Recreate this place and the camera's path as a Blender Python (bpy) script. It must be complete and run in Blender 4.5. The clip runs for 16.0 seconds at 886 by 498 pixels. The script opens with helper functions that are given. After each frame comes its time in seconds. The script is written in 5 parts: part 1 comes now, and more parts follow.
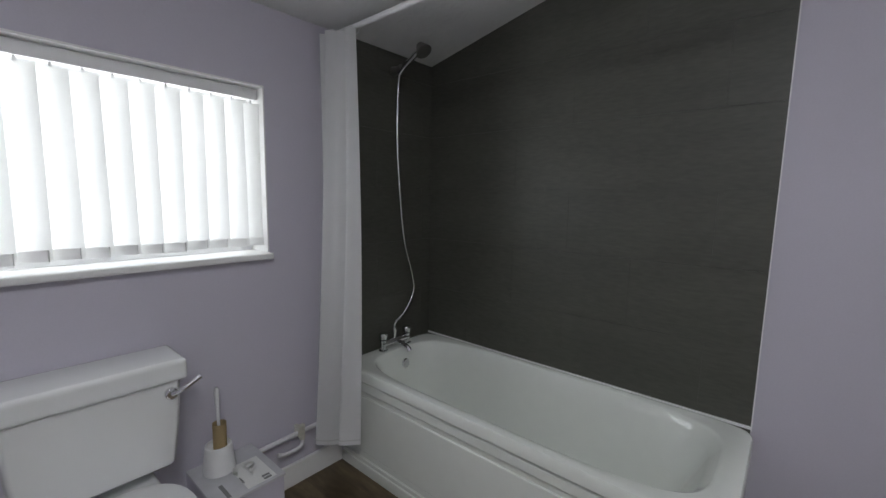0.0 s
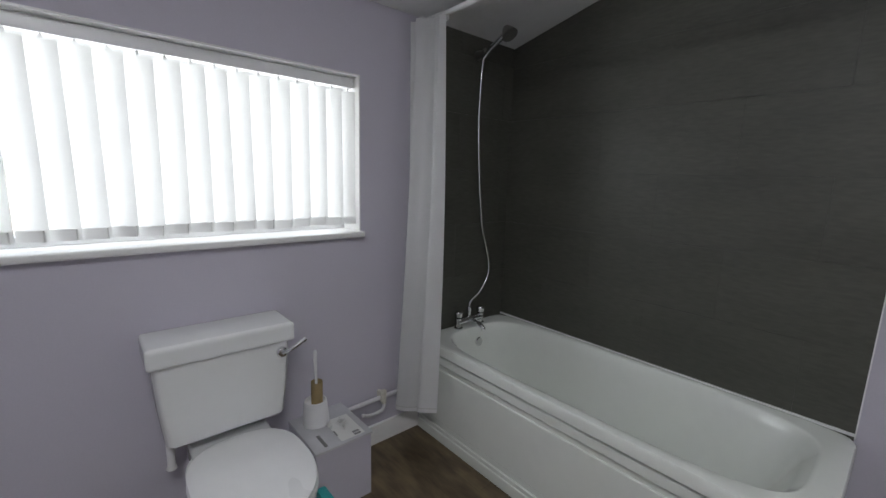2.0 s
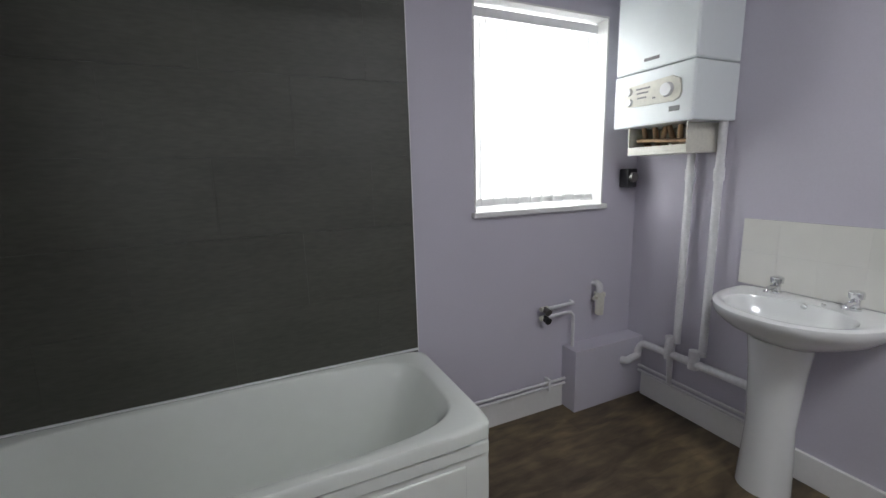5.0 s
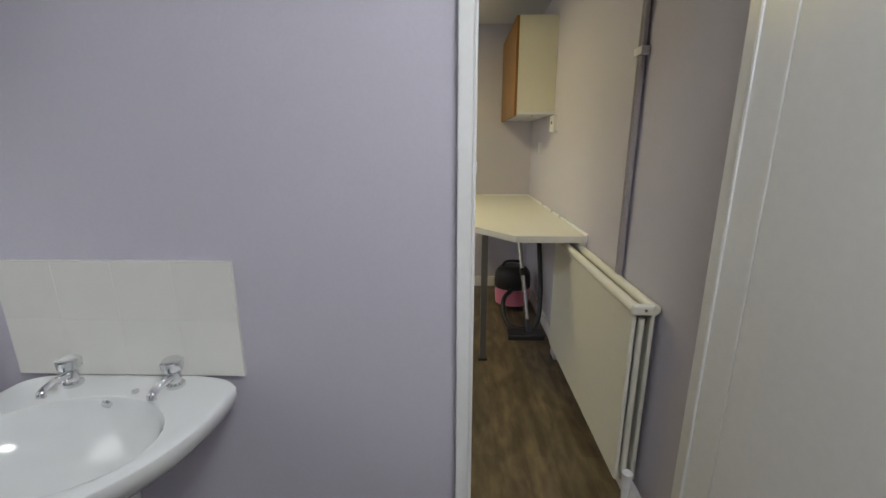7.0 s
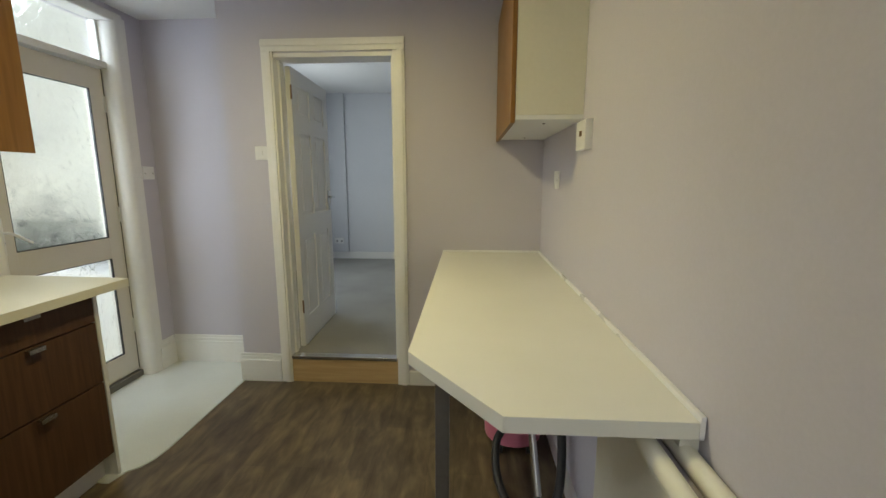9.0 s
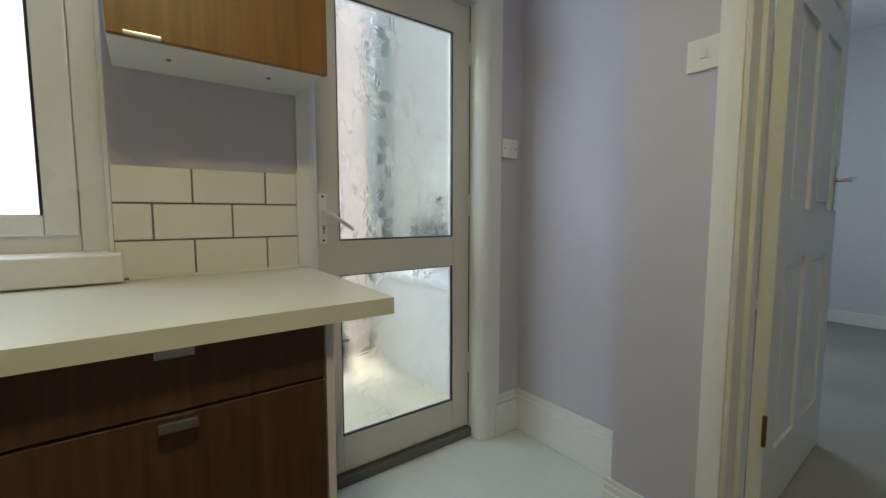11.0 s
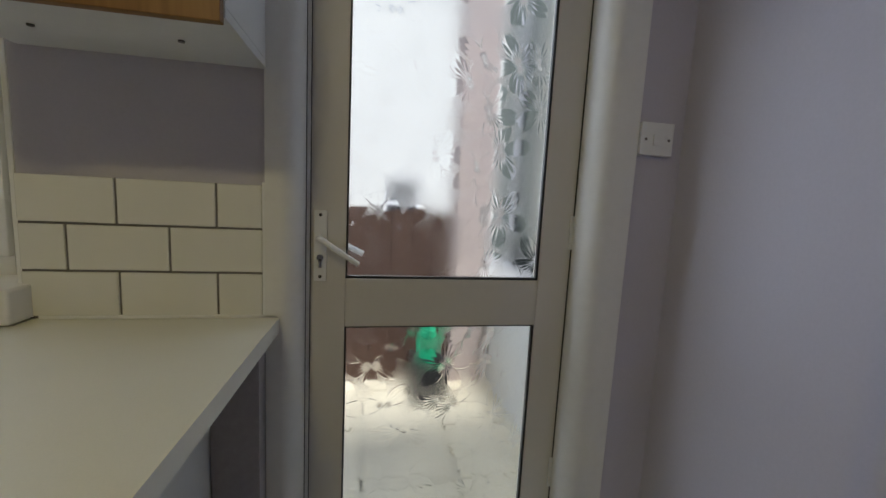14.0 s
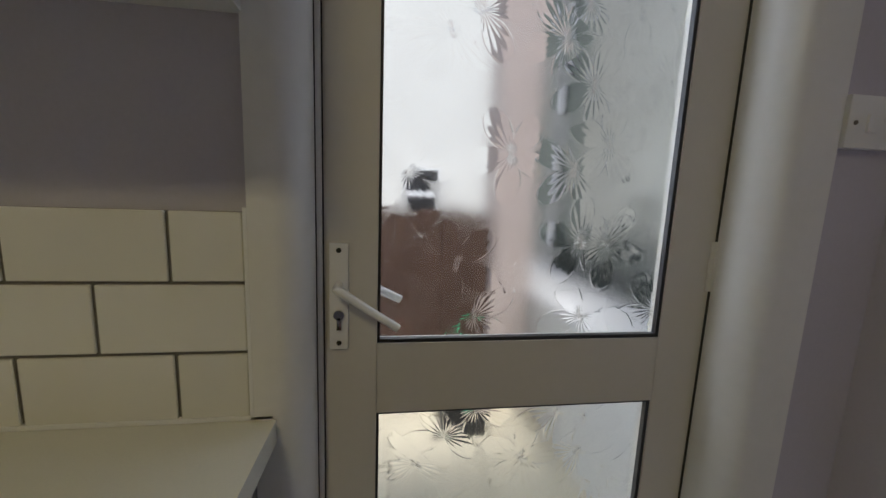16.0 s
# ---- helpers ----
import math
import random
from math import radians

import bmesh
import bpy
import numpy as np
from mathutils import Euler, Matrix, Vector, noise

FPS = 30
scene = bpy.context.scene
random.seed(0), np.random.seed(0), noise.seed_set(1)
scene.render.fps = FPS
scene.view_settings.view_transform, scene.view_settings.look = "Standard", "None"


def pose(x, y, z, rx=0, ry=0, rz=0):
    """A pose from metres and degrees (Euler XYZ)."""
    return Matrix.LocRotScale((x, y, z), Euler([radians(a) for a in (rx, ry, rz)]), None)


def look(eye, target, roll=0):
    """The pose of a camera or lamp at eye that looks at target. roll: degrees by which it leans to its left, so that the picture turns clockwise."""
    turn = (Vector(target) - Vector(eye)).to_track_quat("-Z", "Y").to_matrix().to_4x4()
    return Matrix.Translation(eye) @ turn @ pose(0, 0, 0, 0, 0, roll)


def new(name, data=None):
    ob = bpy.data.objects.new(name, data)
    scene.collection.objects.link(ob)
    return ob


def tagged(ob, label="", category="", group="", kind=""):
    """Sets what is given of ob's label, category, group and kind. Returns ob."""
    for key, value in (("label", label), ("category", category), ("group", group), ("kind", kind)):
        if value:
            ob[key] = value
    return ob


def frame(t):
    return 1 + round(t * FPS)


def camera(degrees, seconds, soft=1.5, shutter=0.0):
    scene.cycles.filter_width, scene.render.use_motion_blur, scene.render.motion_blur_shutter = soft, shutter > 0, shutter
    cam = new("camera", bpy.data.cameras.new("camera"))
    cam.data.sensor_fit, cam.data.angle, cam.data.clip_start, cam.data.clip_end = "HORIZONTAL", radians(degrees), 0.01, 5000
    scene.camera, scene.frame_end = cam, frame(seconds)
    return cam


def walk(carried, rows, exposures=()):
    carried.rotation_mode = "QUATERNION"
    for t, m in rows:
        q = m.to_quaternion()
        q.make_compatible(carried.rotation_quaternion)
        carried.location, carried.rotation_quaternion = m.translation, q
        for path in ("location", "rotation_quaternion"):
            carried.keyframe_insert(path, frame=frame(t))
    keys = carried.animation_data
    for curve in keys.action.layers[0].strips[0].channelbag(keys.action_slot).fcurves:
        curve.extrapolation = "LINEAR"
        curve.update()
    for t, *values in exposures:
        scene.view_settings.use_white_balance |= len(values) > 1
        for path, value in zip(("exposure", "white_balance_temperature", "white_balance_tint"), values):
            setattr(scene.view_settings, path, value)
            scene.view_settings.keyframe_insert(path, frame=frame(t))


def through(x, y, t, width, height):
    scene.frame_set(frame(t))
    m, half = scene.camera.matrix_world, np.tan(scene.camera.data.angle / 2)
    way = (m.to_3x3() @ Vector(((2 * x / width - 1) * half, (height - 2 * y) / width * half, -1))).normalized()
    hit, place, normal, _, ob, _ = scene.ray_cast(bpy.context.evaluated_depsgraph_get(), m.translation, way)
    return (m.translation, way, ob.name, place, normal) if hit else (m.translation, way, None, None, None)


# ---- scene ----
cam = camera(94.3, 16.0)
PATH = [
    (0, (1.744, -1.914, 1.4), (0.457, -0.404, 1.152), 1.0),
    (0.5, (1.75, -1.962, 1.368), (0.346, -0.56, 1.119), 0.5),
    (1, (1.73, -2.0, 1.364), (0.237, -0.698, 1.093), 0.9),
    (1.5, (1.741, -2.043, 1.379), (0.188, -0.817, 1.089), 1.4),
    (2, (1.727, -2.02, 1.408), (0.238, -0.729, 1.067), 1.7),
    (2.5, (1.603, -2.014, 1.408), (0.319, -0.514, 1.09), 1.1),
    (3, (1.395, -2.005, 1.419), (0.375, -0.314, 1.102), 0.3),
    (3.5, (1.292, -1.899, 1.396), (0.534, -0.078, 1.068), -0.4),
    (4, (1.207, -1.788, 1.382), (0.872, 0.169, 1.137), -0.6),
    (4.5, (1.095, -1.745, 1.399), (1.313, 0.222, 1.11), -1.2),
    (5, (1.041, -1.767, 1.372), (1.853, 0.025, 1.009), -1.6),
    (5.2, (1.07, -1.766, 1.361), (2.111, -0.107, 0.958), -1.8),
    (7.3, (2.402, -1.748, 1.397), (4.347, -1.865, 0.949), 0.5),
    (7.5, (2.547, -1.799, 1.392), (4.492, -2.011, 0.978), 0.9),
    (8, (2.927, -1.941, 1.39), (4.851, -2.354, 1.031), 0.6),
    (8.5, (3.294, -2.029, 1.402), (5.231, -2.377, 1.045), 0.2),
    (9, (3.604, -2.002, 1.377), (5.573, -1.884, 1.044), 0.0),
    (9.5, (3.924, -1.836, 1.379), (5.802, -1.216, 1.084), 0.0),
    (10, (4.236, -1.698, 1.383), (5.861, -0.564, 1.112), 0.3),
    (10.2, (4.361, -1.625, 1.356), (5.871, -0.346, 1.062), 0.7),
    (12.3, (5.557, -0.701, 0.801), (6.293, 1.158, 0.805), 1.1),
    (12.5, (5.564, -0.694, 0.801), (6.209, 1.198, 0.711), 2.0),
    (13, (5.63, -0.766, 1.045), (6.106, 1.173, 0.925), 2.6),
    (13.5, (5.63, -0.839, 1.192), (6.07, 1.103, 1.007), 2.8),
    (14, (5.603, -0.812, 1.24), (5.98, 1.136, 0.984), 2.9),
    (14.5, (5.59, -0.72, 1.291), (6.046, 1.209, 1.027), 2.6),
    (15, (5.567, -0.675, 1.306), (6.121, 1.227, 1.033), 2.1),
    (15.5, (5.54, -0.608, 1.308), (6.048, 1.303, 1.009), 1.8),
    (16, (5.558, -0.396, 1.296), (5.861, 1.555, 0.973), 2.2),
]
EXPOSURES = [(0.0, 1.3, 6500, 10), (5.2, 1.3, 6500, 10), (7.3, 1.3, 6500, 8), (8.5, 1.38, 6700, 5), (9.3, 1.38, 6300, 5), (10.2, 1.15, 5950, 5), (12.3, 0.75, 5950, 7), (13.0, 0.6, 5950, 10), (14.5, 0.27, 6000, 13), (16.0, 0.22, 6100, 14)]
walk(cam, [(t, look(eye, target, roll)) for t, eye, target, roll in PATH], EXPOSURES)

# ---- world, daylight and lamps ----
world = bpy.data.worlds.new("world")
scene.world = world
world.use_nodes = True
wn = world.node_tree
sky = wn.nodes.new("ShaderNodeTexSky")
sky.sky_type = "NISHITA"
sky.sun_disc = False
sky.sun_elevation = radians(65)
sky.sun_rotation = radians(165)
pale = wn.nodes.new("ShaderNodeHueSaturation")
pale.inputs["Saturation"].default_value = 0.55
wn.links.new(sky.outputs["Color"], pale.inputs["Color"])
wn.links.new(pale.outputs["Color"], wn.nodes["Background"].inputs["Color"])
wn.nodes["Background"].inputs["Strength"].default_value = 0.15

sun = new("sun", bpy.data.lights.new("sun", "SUN"))
sun.data.energy, sun.data.angle, sun.data.color = 3.6, radians(14), (1.0, 0.95, 0.88)
sun.matrix_world = look((0, 0, 0), (-0.1, 0.36, -0.9))
tagged(sun, "soft overcast daylight sun", "light")


def sky_lamp(name, eye, target, wide, high, watts, colour):
    ob = new(name, bpy.data.lights.new(name, "AREA"))
    ob.data.shape, ob.data.size, ob.data.size_y = "RECTANGLE", wide, high
    ob.data.energy, ob.data.color = watts, colour
    ob.matrix_world = look(eye, target)
    return tagged(ob, "added area lamp standing in for sky light from outside", "light")


DAY = (0.93, 0.97, 1.0)
# Added area lamps stand in for sky light; no real fittings.
sky_lamp("sky_lamp", (-0.115, -1.775, 1.5), (1, -1.775, 1.5), 1.38, 0.64, 3.6, DAY)
sky_lamp("sky_lamp", (2.43, 0.125, 1.66), (2.43, -1, 1.66), 0.76, 0.94, 6.5, DAY)
# Next two hang unseen outside, above the kitchen window and back door.
sky_lamp("sky_lamp", (4.35, 0.75, 2.62), (4.35, -0.8, 1.0), 1.0, 0.6, 13, DAY)
sky_lamp("sky_lamp", (5.87, 0.75, 2.6), (5.87, -0.4, 1.0), 0.8, 0.5, 4, (0.84, 0.92, 1.0))
# Unseen lamp added in the yard left of the door to brighten the alcove.
sky_lamp("sky_lamp", (5.28, 1.05, 1.6), (6.47, -0.05, 1.45), 0.3, 1.4, 4.2, (0.78, 0.88, 1.0))
sky_lamp("sky_lamp", (8.1, 0.34, 1.6), (8.1, -1, 1.4), 1.3, 1.1, 7, (0.86, 0.93, 1.0))

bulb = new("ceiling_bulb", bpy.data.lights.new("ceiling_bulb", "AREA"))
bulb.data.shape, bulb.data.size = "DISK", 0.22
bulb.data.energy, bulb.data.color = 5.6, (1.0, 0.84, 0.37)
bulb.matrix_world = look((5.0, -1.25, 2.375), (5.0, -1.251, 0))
# Unseen bathroom lamp added as extra light, widened to blur the curtain rail's shadow.
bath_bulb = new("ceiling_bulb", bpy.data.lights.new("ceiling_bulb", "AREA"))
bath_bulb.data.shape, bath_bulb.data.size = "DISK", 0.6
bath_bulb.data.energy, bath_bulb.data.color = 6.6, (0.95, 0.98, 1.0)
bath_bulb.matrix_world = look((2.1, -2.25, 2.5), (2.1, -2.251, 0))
tagged(bath_bulb, "white light of the added, unseen bathroom ceiling lamp", "light")
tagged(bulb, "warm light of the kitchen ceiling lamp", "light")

# ---- materials ----


def material(name, colour, rough=0.6, metal=0.0, grain=60.0, vary=0.12, bump=0.08, coarse=2.0, spec=0.5, coat=0.0, stretch=(1, 1, 1), piece=0.0, depth=0.002):
    """Two scales of variation in colour and relief, in metres of the object's own space."""
    m = bpy.data.materials.new(name)
    m.use_nodes = True
    n, l = m.node_tree.nodes, m.node_tree.links
    b = n["Principled BSDF"]
    geo = n.new("ShaderNodeNewGeometry")
    mp = n.new("ShaderNodeMapping")
    mp.inputs["Scale"].default_value = stretch
    l.new(geo.outputs["Position"], mp.inputs["Vector"])
    fine, broad = n.new("ShaderNodeTexNoise"), n.new("ShaderNodeTexNoise")
    for tex, s, d in ((fine, grain, 4), (broad, coarse, 3)):
        tex.inputs["Scale"].default_value, tex.inputs["Detail"].default_value = s, d
        l.new(mp.outputs["Vector"], tex.inputs["Vector"])
    mix = n.new("ShaderNodeMath")
    mix.operation = "MULTIPLY_ADD"
    mix.inputs[1].default_value = 0.5
    half = n.new("ShaderNodeMath")
    half.operation = "MULTIPLY"
    half.inputs[1].default_value = 0.5
    l.new(broad.outputs["Fac"], half.inputs[0])
    l.new(fine.outputs["Fac"], mix.inputs[0])
    l.new(half.outputs[0], mix.inputs[2])
    ramp = n.new("ShaderNodeValToRGB")
    e = ramp.color_ramp.elements
    e[0].position, e[1].position = 0.3, 0.7
    e[0].color = (*[c * (1 - vary) for c in colour], 1)
    e[1].color = (*[min(1, c * (1 + vary)) for c in colour], 1)
    l.new(mix.outputs[0], ramp.inputs["Fac"])
    if piece:
        info = n.new("ShaderNodeObjectInfo")
        rng = n.new("ShaderNodeMapRange")
        rng.inputs["To Min"].default_value, rng.inputs["To Max"].default_value = 1 - piece, 1 + piece
        l.new(info.outputs["Random"], rng.inputs["Value"])
        hsv = n.new("ShaderNodeHueSaturation")
        l.new(rng.outputs["Result"], hsv.inputs["Value"])
        l.new(ramp.outputs["Color"], hsv.inputs["Color"])
        l.new(hsv.outputs["Color"], b.inputs["Base Color"])
    else:
        l.new(ramp.outputs["Color"], b.inputs["Base Color"])
    rr = n.new("ShaderNodeMapRange")
    rr.inputs["To Min"].default_value, rr.inputs["To Max"].default_value = max(0.02, rough * 0.85), min(1, rough * 1.15)
    l.new(broad.outputs["Fac"], rr.inputs["Value"])
    l.new(rr.outputs["Result"], b.inputs["Roughness"])
    b.inputs["Metallic"].default_value = metal
    b.inputs["Specular IOR Level"].default_value = spec
    b.inputs["Coat Weight"].default_value = coat
    if bump:
        bp = n.new("ShaderNodeBump")
        bp.inputs["Strength"].default_value, bp.inputs["Distance"].default_value = bump, depth
        l.new(fine.outputs["Fac"], bp.inputs["Height"])
        l.new(bp.outputs["Normal"], b.inputs["Normal"])
    return m


def ramp_colours(ramp, stops):
    e = ramp.color_ramp.elements
    while len(e) < len(stops):
        e.new(0.5)
    for el, (p, c) in zip(e, stops):
        el.position, el.color = p, (*c, 1)


def wood_sheet(name, dark, light, along="X", rough=0.45, scale=1.0):
    """Wood-look surface with long grain, and for the floor narrow printed boards."""
    m = material(name, dark, rough)
    n, l = m.node_tree.nodes, m.node_tree.links
    b = n["Principled BSDF"]
    geo = n.new("ShaderNodeNewGeometry")
    mp = n.new("ShaderNodeMapping")
    mp.inputs["Scale"].default_value = {"X": (1.2, 14, 14), "Z": (22, 22, 1.3), "Y": (14, 1.2, 14)}[along]
    l.new(geo.outputs["Position"], mp.inputs["Vector"])
    tex = n.new("ShaderNodeTexNoise")
    tex.inputs["Scale"].default_value, tex.inputs["Detail"].default_value = 2.2 * scale, 7
    tex.inputs["Distortion"].default_value = 0.6
    l.new(mp.outputs["Vector"], tex.inputs["Vector"])
    ramp = n.new("ShaderNodeValToRGB")
    ramp_colours(ramp, [(0.3, dark), (0.72, light)])
    l.new(tex.outputs["Fac"], ramp.inputs["Fac"])
    l.new(ramp.outputs["Color"], b.inputs["Base Color"])
    return m


def plank_vinyl():
    m = material("plank_vinyl", (0.1, 0.07, 0.045), 0.42, bump=0.05)
    n, l = m.node_tree.nodes, m.node_tree.links
    b = n["Principled BSDF"]
    geo = n.new("ShaderNodeNewGeometry")
    brick = n.new("ShaderNodeTexBrick")
    brick.offset = 0.37
    brick.inputs["Scale"].default_value = 1.0
    brick.inputs["Brick Width"].default_value, brick.inputs["Row Height"].default_value = 0.95, 0.13
    brick.inputs["Mortar Size"].default_value = 0.0009
    brick.inputs["Color1"].default_value = (0.35, 0.35, 0.35, 1)
    brick.inputs["Color2"].default_value = (0.65, 0.65, 0.65, 1)
    brick.inputs["Mortar"].default_value = (0.2, 0.2, 0.2, 1)
    l.new(geo.outputs["Position"], brick.inputs["Vector"])
    mp = n.new("ShaderNodeMapping")
    mp.inputs["Scale"].default_value = (2.6, 9, 1)
    l.new(geo.outputs["Position"], mp.inputs["Vector"])
    grain = n.new("ShaderNodeTexNoise")
    grain.inputs["Scale"].default_value, grain.inputs["Detail"].default_value = 2.6, 8
    l.new(mp.outputs["Vector"], grain.inputs["Vector"])
    blot = n.new("ShaderNodeTexNoise")
    blot.inputs["Scale"].default_value, blot.inputs["Detail"].default_value = 5, 5
    blot.inputs["Distortion"].default_value = 0.8
    stretch = n.new("ShaderNodeMapping")
    stretch.inputs["Scale"].default_value = (0.8, 2.2, 1)
    l.new(geo.outputs["Position"], stretch.inputs["Vector"])
    l.new(stretch.outputs["Vector"], blot.inputs["Vector"])
    a1 = n.new("ShaderNodeMixRGB")
    a1.inputs["Fac"].default_value = 0.6
    l.new(brick.outputs["Color"], a1.inputs["Color1"])
    l.new(grain.outputs["Fac"], a1.inputs["Color2"])
    a2 = n.new("ShaderNodeMixRGB")
    a2.inputs["Fac"].default_value = 0.48
    l.new(a1.outputs["Color"], a2.inputs["Color1"])
    l.new(blot.outputs["Fac"], a2.inputs["Color2"])
    ramp = n.new("ShaderNodeValToRGB")
    ramp_colours(ramp, [(0.36, (0.042, 0.03, 0.018)), (0.5, (0.105, 0.076, 0.044)), (0.66, (0.215, 0.16, 0.09))])
    l.new(a2.outputs["Color"], ramp.inputs["Fac"])
    l.new(ramp.outputs["Color"], b.inputs["Base Color"])
    return m


def slate_tile():
    m = material("slate_tile", (0.074, 0.074, 0.061), 0.5, grain=45, vary=0.24, bump=0.25, coarse=3.0, piece=0.03, stretch=(0.5, 0.5, 2.2))
    return m


def clear_glass(name="clear_glass", rough=0.0, tint=(0.97, 0.99, 0.98)):
    m = bpy.data.materials.new(name)
    m.use_nodes = True
    b = m.node_tree.nodes["Principled BSDF"]
    b.inputs["Base Color"].default_value = (*tint, 1)
    b.inputs["Transmission Weight"].default_value = 1
    b.inputs["Roughness"].default_value = rough
    b.inputs["IOR"].default_value = 1.45
    return m


def leaf_glass():
    """Cast glass: frosted, with a scatter of smoother pressed leaves."""
    m = clear_glass("leaf_glass")
    n, l = m.node_tree.nodes, m.node_tree.links
    b = n["Principled BSDF"]
    geo = n.new("ShaderNodeNewGeometry")
    cell = n.new("ShaderNodeTexVoronoi")
    cell.inputs["Scale"].default_value = 6.2
    l.new(geo.outputs["Position"], cell.inputs["Vector"])
    away = n.new("ShaderNodeVectorMath")
    away.operation = "SUBTRACT"
    l.new(geo.outputs["Position"], away.inputs[0])
    l.new(cell.outputs["Position"], away.inputs[1])
    xyz = n.new("ShaderNodeSeparateXYZ")
    l.new(away.outputs["Vector"], xyz.inputs[0])

    def calc(op, a, b=0.0, c=0.0):
        k = n.new("ShaderNodeMath")
        k.operation = op
        for i, v in enumerate((a, b, c)):
            if isinstance(v, (int, float)):
                k.inputs[i].default_value = v
            else:
                l.new(v, k.inputs[i])
        return k.outputs[0]
    angle = calc("ADD", calc("ARCTAN2", xyz.outputs["Z"], xyz.outputs["X"]), calc("MULTIPLY", cell.outputs["Color"], 6.0))
    radius = calc("SQRT", calc("ADD", calc("MULTIPLY", xyz.outputs["X"], xyz.outputs["X"]), calc("MULTIPLY", xyz.outputs["Z"], xyz.outputs["Z"])))
    lobes = calc("ABSOLUTE", calc("COSINE", calc("MULTIPLY", angle, 2.5)))
    reach = calc("MULTIPLY_ADD", lobes, 0.06, 0.03)
    leaf = n.new("ShaderNodeMapRange")
    leaf.inputs["From Min"].default_value, leaf.inputs["From Max"].default_value = -0.003, 0.003
    l.new(calc("SUBTRACT", reach, radius), leaf.inputs["Value"])
    veins = calc("COSINE", calc("MULTIPLY", angle, 25.0))
    rough = n.new("ShaderNodeMapRange")
    rough.inputs["To Min"].default_value, rough.inputs["To Max"].default_value = 0.19, 0.07
    l.new(leaf.outputs["Result"], rough.inputs["Value"])
    l.new(rough.outputs["Result"], b.inputs["Roughness"])
    bp = n.new("ShaderNodeBump")
    bp.inputs["Strength"].default_value, bp.inputs["Distance"].default_value = 0.24, 0.002
    l.new(calc("MULTIPLY", leaf.outputs["Result"], calc("MULTIPLY_ADD", veins, 0.22, 1.0)), bp.inputs["Height"])
    l.new(bp.outputs["Normal"], b.inputs["Normal"])
    return m


def fabric(name, colour, through):
    m = material(name, colour, 0.85, grain=700, vary=0.03, bump=0.15, coarse=9, spec=0.1)
    n, l = m.node_tree.nodes, m.node_tree.links
    tr, mx = n.new("ShaderNodeBsdfTranslucent"), n.new("ShaderNodeMixShader")
    tr.inputs["Color"].default_value = (*colour, 1)
    mx.inputs["Fac"].default_value = through
    l.new(n["Principled BSDF"].outputs[0], mx.inputs[1])
    l.new(tr.outputs[0], mx.inputs[2])
    l.new(mx.outputs[0], n["Material Output"].inputs["Surface"])
    return m


def glow(name, colour, strength):
    m = bpy.data.materials.new(name)
    m.use_nodes = True
    b = m.node_tree.nodes["Principled BSDF"]
    b.inputs["Base Color"].default_value = (*colour, 1)
    b.inputs["Emission Color"].default_value = (*colour, 1)
    b.inputs["Emission Strength"].default_value = strength
    return m


LILAC = material("lilac_wall_paint", (0.54, 0.515, 0.585), 0.75, grain=140, vary=0.035, bump=0.12, coarse=1.3)
CEILING = material("textured_ceiling_paint", (0.74, 0.74, 0.74), 0.85, grain=16, vary=0.03, bump=0.9, coarse=5, depth=0.012)
SMOOTHCEIL = material("ceiling_paint", (0.74, 0.74, 0.74), 0.85, grain=90, vary=0.03, bump=0.15)
WHITE = material("white_gloss_paint", (0.78, 0.775, 0.76), 0.32, grain=45, vary=0.03, bump=0.06, coarse=3)
UPVC = material("white_plastic", (0.8, 0.8, 0.8), 0.28, grain=30, vary=0.02, bump=0.0)
CERAMIC = material("white_ceramic", (0.76, 0.77, 0.76), 0.12, grain=20, vary=0.015, bump=0.0, coat=0.4)
ACRYLIC = material("cream_white_acrylic", (0.79, 0.815, 0.765), 0.14, grain=18, vary=0.02, bump=0.0, coat=0.3)
CHROME = material("chrome", (0.75, 0.76, 0.77), 0.12, 1.0, grain=50, vary=0.05, bump=0.0)
STEEL = material("brushed_steel", (0.6, 0.6, 0.58), 0.26, 1.0, grain=220, vary=0.04, bump=0.015, coarse=6)
SLATE = slate_tile()
GROUT_DARK = material("dark_grout", (0.028, 0.028, 0.028), 0.8)
GROUT_GREY = material("grey_grout", (0.2, 0.19, 0.175), 0.85, grain=200, vary=0.2)
METRO = material("glazed_white_tile", (0.76, 0.75, 0.7), 0.12, grain=14, vary=0.02, bump=0.03, piece=0.015, coat=0.4)
VINYL = plank_vinyl()
LINO = material("pale_grey_lino", (0.58, 0.6, 0.58), 0.4, grain=120, vary=0.06, bump=0.05, coarse=4)
CARPET = material("grey_carpet", (0.3, 0.29, 0.27), 0.95, grain=350, vary=0.25, bump=0.6, coarse=2)
WALNUT = wood_sheet("walnut_laminate", (0.06, 0.027, 0.012), (0.115, 0.055, 0.026), "Z")
OAK = wood_sheet("honey_oak_laminate", (0.19, 0.09, 0.021), (0.28, 0.138, 0.036), "Z")
PINE = wood_sheet("bare_pine_board", (0.42, 0.28, 0.13), (0.55, 0.39, 0.2), "Y")
CHIPBOARD = material("raw_chipboard_edge", (0.42, 0.3, 0.15), 0.9, grain=300, vary=0.3)
WORKTOP = material("cream_laminate", (0.72, 0.71, 0.64), 0.35, grain=420, vary=0.035, bump=0.04, coarse=5)
CARCASS = material("white_melamine", (0.74, 0.75, 0.75), 0.35, grain=60, vary=0.02, bump=0.02)
